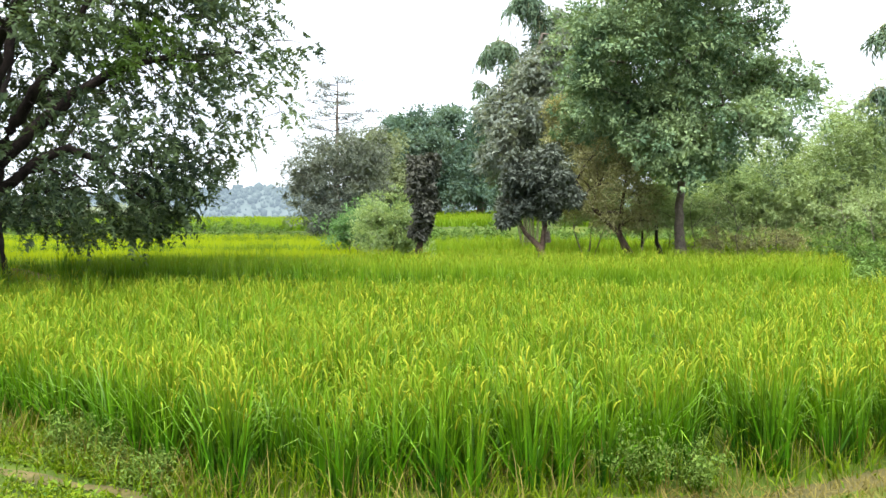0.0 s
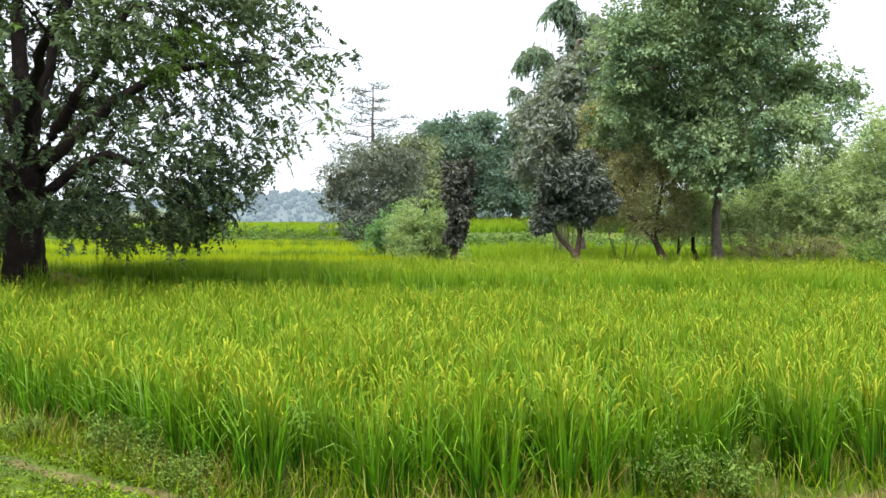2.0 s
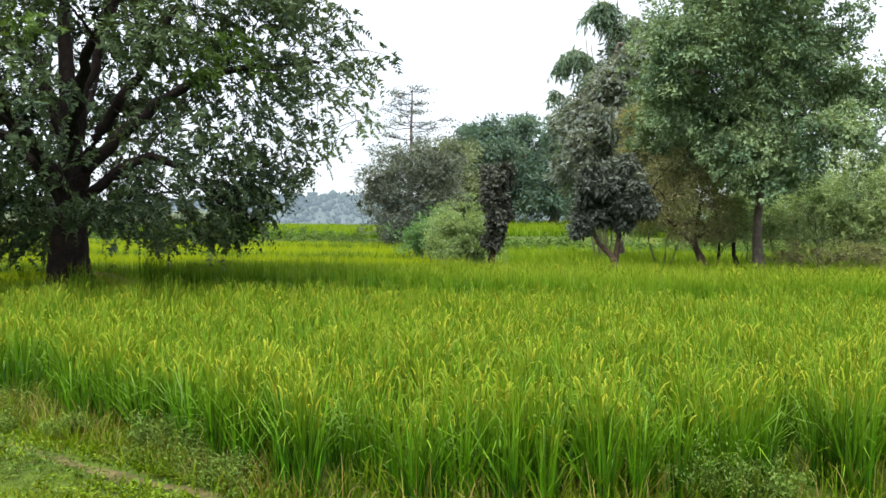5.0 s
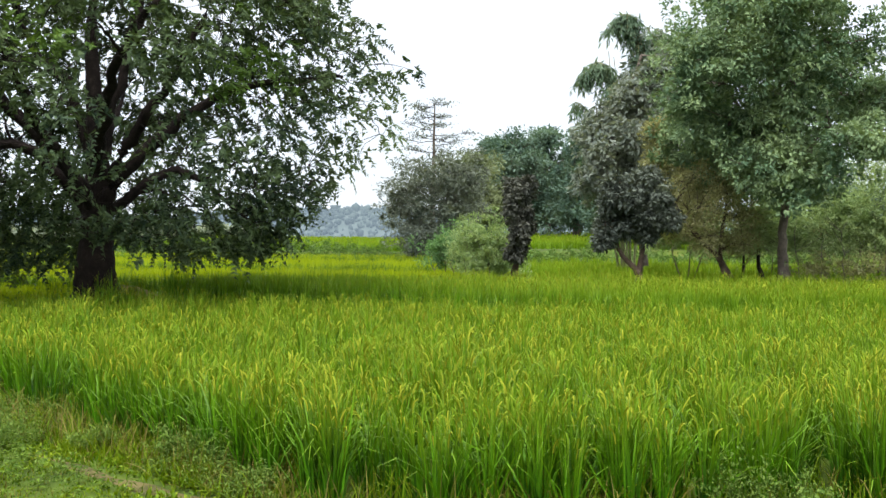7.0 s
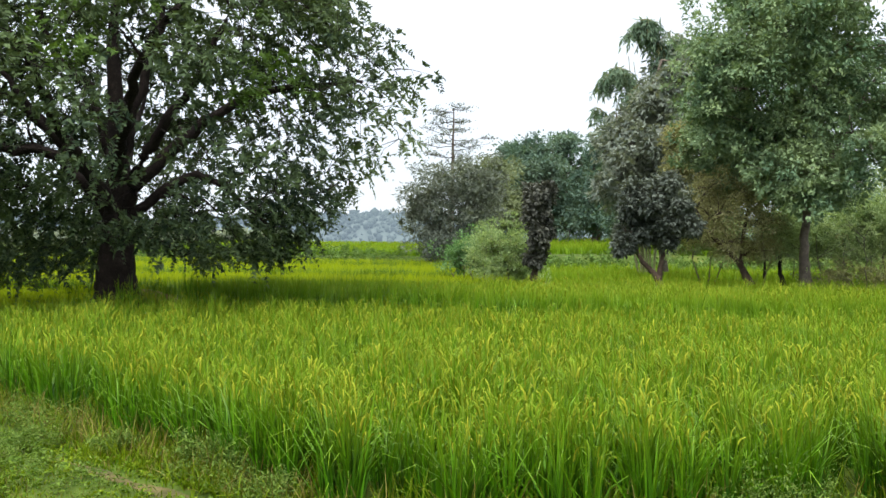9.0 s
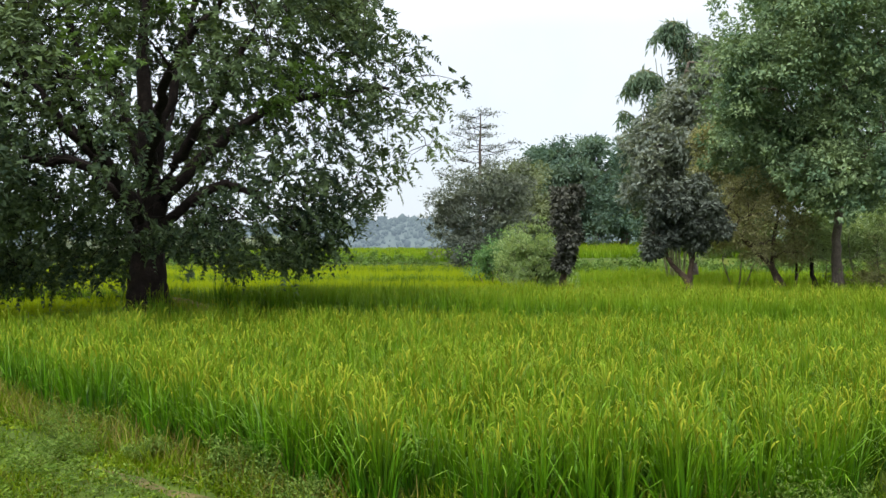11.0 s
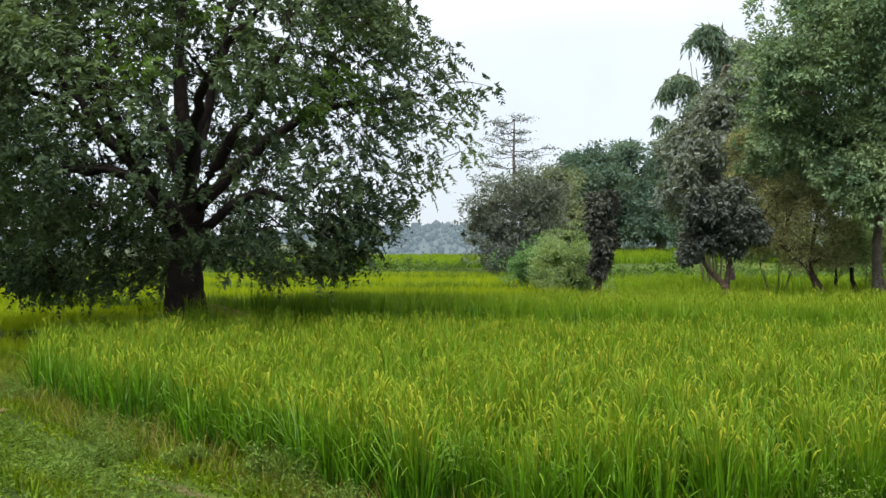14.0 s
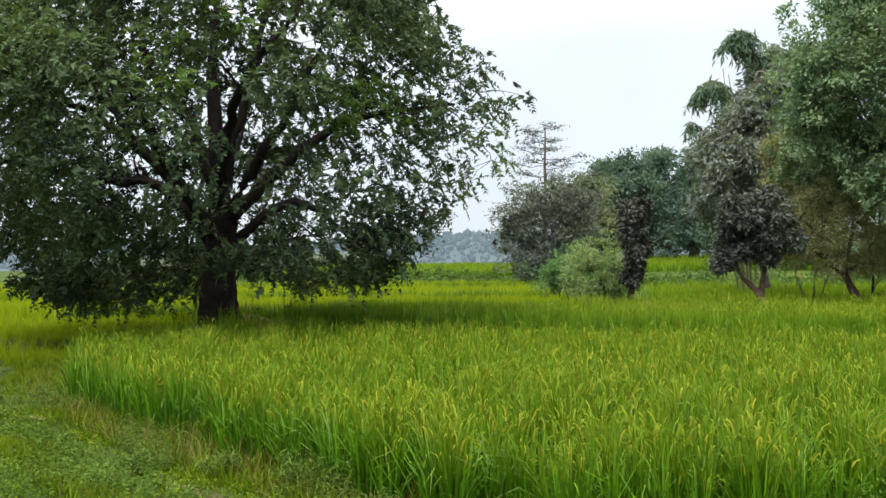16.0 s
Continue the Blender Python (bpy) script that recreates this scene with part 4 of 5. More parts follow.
# far trees behind the upper field
for nm, lb, rows, dep, leaf, sd in (
    ("far_tree", "tall dark green tree behind the upper field", [(-1.24, 6.49, 2.01, 1.83), (-1.53, 7.94, 1.32, 0.95), (-1.97, 4.96, 1.54, 2.34), (-0.51, 4.23, 2.08, 2.08)], 64, HAZED_LEAF, 1001),
    ("far_tree", "tall dark green tree behind the upper field", [(0.60, 6.49, 2.07, 1.96), (0.49, 8.29, 1.43, 0.91), (0.60, 4.31, 2.41, 2.15)], 66, HAZED_LEAF, 1002),
    ("far_tree", "slender dark tree behind the upper field", [(-3.25, 7.68, 0.97, 1.63), (-3.45, 5.94, 1.40, 1.63), (-3.26, 3.62, 1.63, 1.63)], 68, HAZED_LEAF, 1003),
    ("far_tree", "dark tree in the gap behind the row", [(2.26, 5.09, 1.37, 2.95), (1.75, 3.72, 1.44, 1.95), (2.60, 7.48, 0.96, 1.44)], 60, HAZED_LEAF, 1004),
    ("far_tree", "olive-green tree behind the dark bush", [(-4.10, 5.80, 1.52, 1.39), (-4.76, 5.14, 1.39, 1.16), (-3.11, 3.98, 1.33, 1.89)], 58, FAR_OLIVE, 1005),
    ("far_tree", "dark tree behind the row of trees", [(4.45, 3.37, 1.97, 1.63), (7.30, 3.37, 1.97, 1.63), (9.00, 5.64, 1.97, 1.97)], 50, HAZED_LEAF, 1006),
    ("far_tree", "dark tree behind the row of trees", [(11.40, 3.02, 2.19, 1.56), (14.13, 3.30, 1.89, 1.56), (12.75, 5.48, 1.89, 1.89)], 48, HAZED_LEAF, 1007),
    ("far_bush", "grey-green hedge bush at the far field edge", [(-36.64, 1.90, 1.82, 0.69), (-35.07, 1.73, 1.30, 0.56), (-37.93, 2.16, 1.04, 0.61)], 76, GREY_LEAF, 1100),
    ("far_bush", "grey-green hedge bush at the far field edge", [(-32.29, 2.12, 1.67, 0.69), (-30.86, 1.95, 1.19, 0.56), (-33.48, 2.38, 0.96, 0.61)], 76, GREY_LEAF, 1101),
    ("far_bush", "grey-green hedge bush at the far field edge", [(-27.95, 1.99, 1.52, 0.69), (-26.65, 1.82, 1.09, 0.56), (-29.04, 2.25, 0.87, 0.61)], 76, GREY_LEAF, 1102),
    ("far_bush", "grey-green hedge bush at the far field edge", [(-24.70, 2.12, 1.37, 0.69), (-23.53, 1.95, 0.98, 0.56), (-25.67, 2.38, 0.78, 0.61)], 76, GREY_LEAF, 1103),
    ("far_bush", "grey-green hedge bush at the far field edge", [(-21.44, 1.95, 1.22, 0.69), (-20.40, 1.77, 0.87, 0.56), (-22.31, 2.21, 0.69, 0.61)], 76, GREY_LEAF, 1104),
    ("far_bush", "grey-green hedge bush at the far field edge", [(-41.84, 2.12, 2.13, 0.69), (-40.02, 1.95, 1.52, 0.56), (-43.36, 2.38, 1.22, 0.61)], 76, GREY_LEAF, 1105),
    ("far_bush", "dark undergrowth along the upper field", [(-3.31, 3.45, 1.18, 0.79), (-1.34, 3.25, 1.42, 0.71), (0.63, 3.33, 1.42, 0.79), (2.60, 3.45, 1.42, 0.87)], 69, HAZED_LEAF, 1201),
    ("far_bush", "dark undergrowth along the upper field", [(4.17, 3.84, 1.58, 1.26), (6.54, 3.65, 1.58, 1.10), (8.90, 3.65, 1.58, 1.10)], 69, HAZED_LEAF, 1202),
    ("far_tree", "dark tree behind the upper field", [(2.52, 7.02, 1.53, 1.53), (3.67, 5.11, 1.53, 1.91), (1.76, 5.88, 1.30, 1.53)], 67, HAZED_LEAF, 1009),
    ("far_tree", "grey-green tree behind the thicket", [(16.17, 2.96, 1.81, 1.50), (18.79, 3.49, 1.81, 1.81), (20.88, 4.01, 1.81, 1.81)], 46, HAZED_LEAF, 1008),
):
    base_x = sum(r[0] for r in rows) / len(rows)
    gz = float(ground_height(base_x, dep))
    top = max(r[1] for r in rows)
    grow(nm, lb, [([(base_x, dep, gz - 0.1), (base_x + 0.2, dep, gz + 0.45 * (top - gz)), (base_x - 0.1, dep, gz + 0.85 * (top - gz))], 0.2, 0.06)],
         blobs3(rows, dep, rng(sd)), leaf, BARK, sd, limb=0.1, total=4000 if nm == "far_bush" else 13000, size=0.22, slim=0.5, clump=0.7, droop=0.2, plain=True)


def lone_tree():
    """Straight trunk with tiers of level branches that turn up at the ends, thinly leaved."""
    g = rng(77)
    x, y = -6.42, 60.0
    z0 = float(ground_height(x, y))
    root = thing("lone_tree", "tall thin tree with tiered level branches and few leaves", "tree")
    pile = Pile()
    tube(pile, bend((x, y, z0), (x + 0.05, y, 10.1), 0, 0.03, 9, g), np.linspace(0.2, 0.03, 9), 8, 0, 0.05)
    part("trunk", pile.mesh("trunk", [BARK], True), root)
    tops, k = [], Pile()
    for i, z in enumerate(np.linspace(5.0, 9.9, 10)):
        reach = 2.35 * (1 - 0.42 * ((z - 5.0) / 4.9) ** 2)
        for j in range(4):
            a = i * 1.1 + j * np.pi / 2 + g.normal(0, 0.35)
            L = reach * g.uniform(0.35, 1.1)
            z1 = z + g.normal(0, 0.2)
            e = np.array([x + L * np.cos(a), y + L * np.sin(a), z1 + 0.1 * L + g.normal(0, 0.12)])
            p = bend((x, y, z1), e, -0.05 * L, 0.04, 6, g)
            b = Pile()
            tube(b, p, np.linspace(0.026, 0.01, 6), 5)
            for q in range(4):
                s0 = p[g.integers(2, 6)]
                a2 = a + g.normal(0, 0.8)
                e2 = s0 + np.array([np.cos(a2), np.sin(a2), g.uniform(0.0, 0.35)]) * L * 0.32
                tube(b, bend(s0, e2, 0, 0.01, 4, g), np.linspace(0.018, 0.009, 4), 4)
                tops.append(e2)
            tops.append(p[-1])
            part("limb", b.mesh("limb", [BARK_DARK], True), root)
    tops = np.array(tops)
    w = np.repeat(np.arange(len(tops)), 13)
    at = tops[w] + g.normal(0, 0.24, (len(w), 3)) * np.array([1, 1, 0.28])
    L = 0.16 * g.uniform(0.6, 1.3, len(w))
    leaves(k, at, g.normal(0, 1, (len(w), 3)) + np.array([0, 0, 0.2]), L, L * 0.4, seed=3)
    part("crown", k.mesh("crown", [BUSH_LEAF]), root)


lone_tree()


def bamboo(label, culms, seed, leaf_from=0.42, per=135):
    """A clump of arching culms; each culm a part, with its hanging leaves as a part of its own."""
    g = rng(seed)
    root = thing("bamboo_clump", label, "bamboo")
    for pts, leafy_ in culms:
        pts = np.array(pts, float)
        s = np.concatenate([[0], np.cumsum(np.linalg.norm(np.diff(pts, axis=0), axis=1))])
        s, f = s / s[-1], np.linspace(0, 1, 28)
        fine = np.stack([np.interp(f, s, pts[:, j]) for j in range(3)], 1)
        for _ in range(4):
            fine[1:-1] = (fine[:-2] + 2 * fine[1:-1] + fine[2:]) / 4
        pile = Pile()
        tube(pile, fine, np.linspace(0.045, 0.012, 28), 6)
        culm = part("culm", pile.mesh("culm", [BAMBOO_CULM], True), root)
        if not leafy_:
            continue
        k = Pile()
        n = int(per * leafy_)
        u = leaf_from + (1 - leaf_from) * g.uniform(0, 1, n) ** 0.8
        at = np.stack([np.interp(u, f, fine[:, j]) for j in range(3)], 1)
        a = g.uniform(0, 2 * np.pi, n)
        out = np.stack([np.cos(a), np.sin(a), np.zeros(n)], 1) * g.uniform(0.1, 0.45, n)[:, None]
        drop = g.uniform(0.4, 1.35, n) * np.clip((1 - u) / 0.25, 0.5, 1)
        twig_ends = at + out - np.array([0, 0, 1.0]) * drop[:, None]
        for i in range(n):
            tube(k, bend(at[i], twig_ends[i], 0.12, 0.0, 4), (0.008, 0.006, 0.005, 0.003), 3, 1)
        for q in range(15):
            t_ = (q + g.uniform(0, 1, n)) / 15
            p = at + out * np.minimum(1, 1.6 * t_)[:, None] - np.array([0, 0, 1.0]) * (drop * t_ ** 1.4)[:, None]
            L = 0.24 * g.uniform(0.7, 1.3, n)
            leaves(k, p, out * 1.2 + g.normal(0, 0.45, (n, 3)) + np.array([0, 0, -0.8]), L, L * 0.2, 0.1, seed=seed + q, tumble=1.0)
        part("foliage", k.mesh("foliage", [BAMBOO_LEAF, BAMBOO_CULM]), culm)


bamboo("tall arching bamboo with hanging leaves behind the trees", [
    ([(2.71, 31.40, 0.70), (2.47, 31.40, 4.14), (2.29, 31.40, 6.28), (2.07, 31.40, 7.34), (1.78, 31.40, 7.56), (1.50, 31.40, 7.27), (1.39, 31.40, 6.81)], 1.3),
    ([(2.56, 31.70, 0.69), (1.92, 31.70, 3.98), (1.59, 31.70, 5.60), (1.33, 31.70, 6.20), (1.12, 31.70, 6.11)], 0.8),
    ([(2.96, 31.20, 0.71), (3.13, 31.20, 5.01), (3.08, 31.20, 7.48), (2.94, 31.20, 8.63), (2.67, 31.20, 9.07), (2.37, 31.20, 8.93), (2.27, 31.20, 8.36)], 1.6),
    ([(3.27, 31.60, 0.70), (3.35, 31.60, 5.05), (3.30, 31.60, 7.74), (3.44, 31.60, 8.54), (3.70, 31.60, 8.36)], 1.2),
    ([(2.77, 31.10, 0.71), (2.59, 31.10, 4.12), (2.32, 31.10, 5.88), (2.14, 31.10, 6.76), (2.26, 31.10, 6.59)], 1.0),
    ([(2.62, 31.40, 0.70), (2.47, 31.40, 4.14), (2.21, 31.40, 6.81), (2.12, 31.40, 7.66)], 0),
    ([(2.90, 31.50, 0.70), (2.71, 31.50, 4.15), (2.47, 31.50, 6.11), (2.29, 31.50, 7.50)], 0)], 91)


bamboo("grey-green bamboo with drooping tips at the end of the thicket", [
    ([(13.2, 27.0, 0.7), (13.0, 27.0, 5.0), (12.6, 27.0, 6.8), (12.2, 27.0, 7.2), (11.8, 27.0, 7.0), (11.65, 27.0, 6.6)], 0.7),
    ([(13.4, 27.3, 0.7), (12.9, 27.3, 4.2), (12.3, 27.3, 5.4), (11.8, 27.3, 5.35), (11.6, 27.3, 4.9)], 0.7)], 92)


def far_woods():
    """The wooded ridge at the end of the plain."""
    g = rng(88)
    pile = Pile()
    xs, ds = np.linspace(-1150, 900, 330), np.linspace(0, 1, 9)
    X, S = np.meshgrid(xs, ds, indexing="ij")
    ridge = 27 + 5 * np.sin(xs * 0.006 + 1) + 3 * np.sin(xs * 0.021) + g.normal(0, 0.8, len(xs))
    Z = ridge[:, None] * np.sin(S * np.pi / 2) + g.normal(0, 1.0, X.shape) * (S > 0)
    n, m = X.shape
    i, j = np.meshgrid(np.arange(n - 1), np.arange(m - 1), indexing="ij")
    q = np.stack([i * m + j, (i + 1) * m + j, (i + 1) * m + j + 1, i * m + j + 1], -1).ravel()
    pile.add(np.stack([X, 760 + 160 * S, Z + 0.5], -1).reshape(-1, 3), np.full((n - 1) * (m - 1), 4), q)
    bm = bmesh.new()
    bmesh.ops.create_icosphere(bm, subdivisions=1, radius=1.0)
    ball = np.array([v.co[:] for v in bm.verts]); faces = np.array([[v.index for v in f_.verts] for f_ in bm.faces]).ravel()
    bm.free()
    for _ in range(3000):
        x, s = g.uniform(-600, 20), g.uniform(0, 1) ** 0.7
        z = np.interp(x, xs, ridge) * np.sin(s * np.pi / 2)
        r = g.uniform(1.2, 2.6) if s < 0.85 else g.uniform(1.2, 4.2)
        lump = ball * (1 + 0.28 * g.normal(0, 1, (len(ball), 1))) * r * np.array([1, 1, g.uniform(0.8, 1.5)])
        pile.add(lump + np.array([x, 758 + 160 * s, z + r * 0.6]), np.full(len(faces) // 3, 3), faces)
    tagged(new("backdrop_woods", pile.mesh("backdrop_woods", [FAR])), "wooded ridge on the horizon with blue haze painted in", "woods", kind="structure")


far_woods()

# ---- banks, weeds and grass ----


def tangle(name, label, spots, tall, count, size, slim, leaf, seed, category="weeds", lumpy=0.0):
    """Weeds as one stuff: thin stems with leaves up them."""
    g, pile = rng(seed), Pile()
    n = len(spots)
    z = ground_height(spots[:, 0], spots[:, 1])
    h = tall * g.uniform(0.5, 1.25, n) * (1 + lumpy * np.sin(1.9 * spots[:, 0] + 0.7) * np.sin(2.9 * spots[:, 0] + 1.1 * spots[:, 1]))
    w = np.repeat(np.arange(n), count)
    k = len(w)
    s = g.uniform(0.1, 1, k)
    lean = g.normal(0, 0.22, (n, 2))
    at = np.stack([spots[w, 0] + lean[w, 0] * h[w] * s, spots[w, 1] + lean[w, 1] * h[w] * s, z[w] + h[w] * s], 1) + g.normal(0, 0.05 * tall / 0.4, (k, 3))
    L = size * g.uniform(0.6, 1.4, k)
    leaves(pile, at, g.normal(0, 1, (k, 3)) * np.array([1, 1, 0.5]) + np.array([0, 0, 0.15]), L, L * slim, seed=seed + 1)
    ob = new(name, pile.mesh(name, [leaf]))
    return tagged(ob, label, category, kind="stuff")


def bund_grass(label, x0, x1, line, seed, tall):
    """A strip of dark grass along the step between two terraces."""
    g, pile = rng(seed), Pile()
    n = int((x1 - x0) * 260)
    x = g.uniform(x0, x1, n)
    y = line - 0.25 * np.sin(x * 0.35 + 0.6) - 0.12 * np.sin(x * 0.9) + g.normal(0, 0.12, n)
    blades(pile, np.stack([x, y, ground_height(x, y)], 1), tall * g.uniform(0.6, 1.15, n), np.full(n, 0.022), g.uniform(0, 6.28, n),
           np.abs(g.normal(0.15, 0.15, n)), g.uniform(0, 1.5, n), 2, 0, 0.6, seed)
    tagged(new("bund_grass", pile.mesh("bund_grass", [BUND])), label, "grass", kind="stuff")


def build_banks():
    g = rng(66)
    bund_grass("dark green grass on the bund between terraces", -14, -1.2, 21.95, 31, 0.48)
    bund_grass("dark green grass on the bund between terraces", -18, -3.2, 29.5, 32, 0.5)
    bund_grass("dark green grass on the bund between terraces", -22, -4.2, 37.6, 33, 0.5)
    p = scatter(g, -24, -4.5, 42.6, 45.5, 9)
    tangle("bank_weeds", "grey-green weeds on the low bank", p, 0.45, 34, 0.12, 0.45, GREY_WEED, 67, lumpy=0.6)
    p = scatter(g, -1.5, 11, 40.0, 43.8, 12)
    tangle("bank_weeds", "broad-leaved green weeds below the upper field", p, 0.42, 44, 0.10, 0.6, WEED_DEEP, 68, lumpy=0.6)
    p = scatter(g, -1, 10, 21.7, 24.6, 26, lambda x, y: g.uniform(0, 1, len(x)) < smooth_step(-1, 6, x) * 0.7 + 0.25)
    tangle("bank_weeds", "green undergrowth round the tree trunks", p, 0.35, 16, 0.08, 0.4, WEED_DEEP, 69)
    p = scatter(g, 5.2, 11, 21.6, 24, 34)
    tangle("bank_weeds", "dark green scrub along the bank", p, 0.36, 22, 0.06, 0.45, WEED_DEEP, 70, lumpy=0.6)
    p = scatter(g, 7.3, 11, 16.8, 21.6, 26, lambda x, y: x > 7.2 + 0.35 * (y - 17))
    tangle("bank_weeds", "dark green weeds at the end of the terrace", p, 0.5, 26, 0.08, 0.45, WEED_DEEP, 71)
    p = scatter(g, -9.6, -7.0, 15.2, 17.3, 16, lambda x, y: (np.abs(x + 7.8) > 0.45) & (x < -7.2))
    tangle("bank_weeds", "dusty weeds round the foot of the spreading tree", p, 0.42, 22, 0.08, 0.4, WEED_DEEP, 72)


build_banks()


def build_verge():
    g = rng(55)
    # the trodden line beside the field
    x = np.linspace(-3.7, 7, 98)
    y = np.where(x < -6.7, 9.55 + (-6.7 - x) * 1.3, field_edge(x) - path_gap(x)) + 0.05 * np.sin(3 * x)
    half = path_half(x) + g.uniform(-0.015, 0.015, len(x))
    rows = []
    for s in (-1, -0.35, 0.35, 1):
        rows.append(np.stack([x, y + s * half, ground_height(x, y + s * half) + 0.014 - 0.012 * abs(s)], 1))
    V = np.stack(rows, 1)
    i, j = np.meshgrid(np.arange(len(x) - 1), np.arange(3), indexing="ij")
    q = np.stack([i * 4 + j, (i + 1) * 4 + j, (i + 1) * 4 + j + 1, i * 4 + j + 1], -1).ravel()
    a = np.linspace(0, 2 * np.pi, 25)[:-1]
    for cx, cy, size, label in ((-7.1, 17.2, 0.42, "patch of bare yellowish earth at the tree's foot"), (-6.5, 9.4, 0.2, "small patch of bare earth in the grass")):
        ring = [np.stack([cx + k * size * np.cos(a) * (1 + 0.2 * np.sin(3 * a)), cy + k * 0.85 * size * np.sin(a)], 1) for k in (0.0, 0.5, 1.0)]
        ring = np.concatenate(ring)
        P3 = np.column_stack([ring, ground_height(ring[:, 0], ring[:, 1]) + 0.012])
        i2, j2 = np.meshgrid(np.arange(2), np.arange(24), indexing="ij")
        q2 = np.stack([i2 * 24 + j2, (i2 + 1) * 24 + j2, (i2 + 1) * 24 + (j2 + 1) % 24, i2 * 24 + (j2 + 1) % 24], -1).ravel()
        tagged(new("bare_earth", mesh_of("bare_earth", P3, np.full(48, 4), q2, [EARTH], smooth=True)), label, "earth", kind="structure")
    tagged(new("footpath", mesh_of("footpath", V.reshape(-1, 3), np.full(len(q) // 4, 4), q, [PATH_SOIL], smooth=True)),
           "narrow trodden footpath of dry brown soil", "path", kind="structure")

    def off(x_, y_):
        return y_ - np.where(x_ < -6.7, 9.55 + (-6.7 - x_) * 1.3 + 0.55, field_edge(x_))

    # short green grass on the near side
    p = scatter(g, -9.5, 5, 4.5, 14, 1300, lambda a, b: (off(a, b) < 0.15) & (off(a, b) > -1.9) & ~in_first_field(a, b)
                & (g.uniform(0, 1, len(a)) < np.where(np.abs(off(a, b) + path_gap(a)) < path_half(a), 0.25 + 0.6 * smooth_step(-3.0, -3.8, a) + 0.2 * smooth_step(0.5, 1.0, a), 1.0) * (0.55 + 0.45 * np.sin(1.7 * a + 1.1 * np.sin(2.3 * b)))))
    pile, n = Pile(), len(p)
    base = np.stack([p[:, 0], p[:, 1], ground_height(p[:, 0], p[:, 1])], 1)
    kept_low = 0.4 + 0.6 * smooth_step(-0.45, -1.0, off(p[:, 0], p[:, 1]) + path_gap(p[:, 0])) + 0.62 * smooth_step(0.0, 0.3, off(p[:, 0], p[:, 1]) + path_gap(p[:, 0]))
    blades(pile, base, kept_low * g.uniform(0.05, 0.15, n) * (1 + 0.7 * np.sin(2.9 * p[:, 0] + 1.3) * np.sin(2.3 * p[:, 1])), g.uniform(0.008, 0.018, n), g.uniform(0, 6.28, n), np.abs(g.normal(0.3, 0.25, n)), g.uniform(0, 1.2, n), 2, 0, 0.6, 5)
    q = g.choice(n, n // 5, replace=False)
    blades(pile, base[q], kept_low[q] * g.uniform(0.06, 0.2, len(q)), g.uniform(0.004, 0.007, len(q)), g.uniform(0, 6.28, len(q)), np.abs(g.normal(0.5, 0.3, len(q))), g.uniform(0, 1.2, len(q)), 2, 1, 0.6, 6)
    tagged(new("short_grass", pile.mesh("short_grass", [GRASS, DRY])), "short green grass with dry blades beside the path", "grass", kind="stuff")
    # taller mixed grass along the foot of the rice
    p = scatter(g, -9, 7, 4.9, 15, 420, lambda a, b: (off(a, b) > np.maximum(-0.42, path_half(a) - path_gap(a))) & (off(a, b) < 0.5) & (a > left_edge(b) - 0.6))
    pile, n = Pile(), len(p)
    base = np.stack([p[:, 0], p[:, 1], ground_height(p[:, 0], p[:, 1])], 1)
    rise = np.clip((off(p[:, 0], p[:, 1]) + 0.5) / 0.7, 0.3, 1)
    blades(pile, base, g.uniform(0.16, 0.42, n) * rise, g.uniform(0.005, 0.011, n), g.uniform(0, 6.28, n), np.abs(g.normal(0.25, 0.25, n)), g.uniform(0.2, 1.8, n), 3, 0, 0.6, 7)
    q = g.choice(n, n // 3, replace=False)
    blades(pile, base[q], g.uniform(0.2, 0.45, len(q)), g.uniform(0.004, 0.008, len(q)), g.uniform(0, 6.28, len(q)), np.abs(g.normal(0.4, 0.3, len(q))), g.uniform(0.2, 1.8, len(q)), 3, 1, 0.6, 8)
    tagged(new("verge_grass", pile.mesh("verge_grass", [GRASS, DRY])), "tangled tall grass with dry stalks at the field edge", "grass", kind="stuff")
    # dry tangle at the left of the verge
    p = scatter(g, -6.4, -1.2, 5.4, 10.4, 300, lambda a, b: (off(a, b) > -0.5) & (off(a, b) < 0.12))
    n = len(p)
    base = np.stack([p[:, 0], p[:, 1], ground_height(p[:, 0], p[:, 1])], 1)
    pile = Pile()
    blades(pile, base, g.uniform(0.12, 0.34, n), g.uniform(0.005, 0.011, n), g.uniform(0, 6.28, n), np.abs(g.normal(0.5, 0.35, n)), g.uniform(0.3, 2.2, n), 3, 0, 0.6, 9)
    q = g.choice(n, n // 2, replace=False)
    blades(pile, base[q], g.uniform(0.15, 0.4, len(q)), g.uniform(0.004, 0.009, len(q)), g.uniform(0, 6.28, len(q)), np.abs(g.normal(0.5, 0.35, len(q))), g.uniform(0.3, 2.2, len(q)), 3, 1, 0.6, 10)
    tagged(new("dry_tangle", pile.mesh("dry_tangle", [GRASS, DRY])), "tangle of dry brown and green grass beside the path", "grass", kind="stuff")
    # trodden dry grass on the near side
    p = scatter(g, 0.8, 4.5, 4.6, 6.6, 1000, lambda a, b: (a > 1.2) & (off(a, b) < -0.14 - 0.1 * np.sin(3 * a)) & (off(a, b) > -1.0))
    n = len(p)
    pile = Pile()
    blades(pile, np.stack([p[:, 0], p[:, 1], ground_height(p[:, 0], p[:, 1])], 1), g.uniform(0.05, 0.16, n), g.uniform(0.005, 0.009, n), g.uniform(0, 6.28, n), np.abs(g.normal(0.9, 0.35, n)), g.uniform(0, 1.0, n), 2, 0, 0.6, 14)
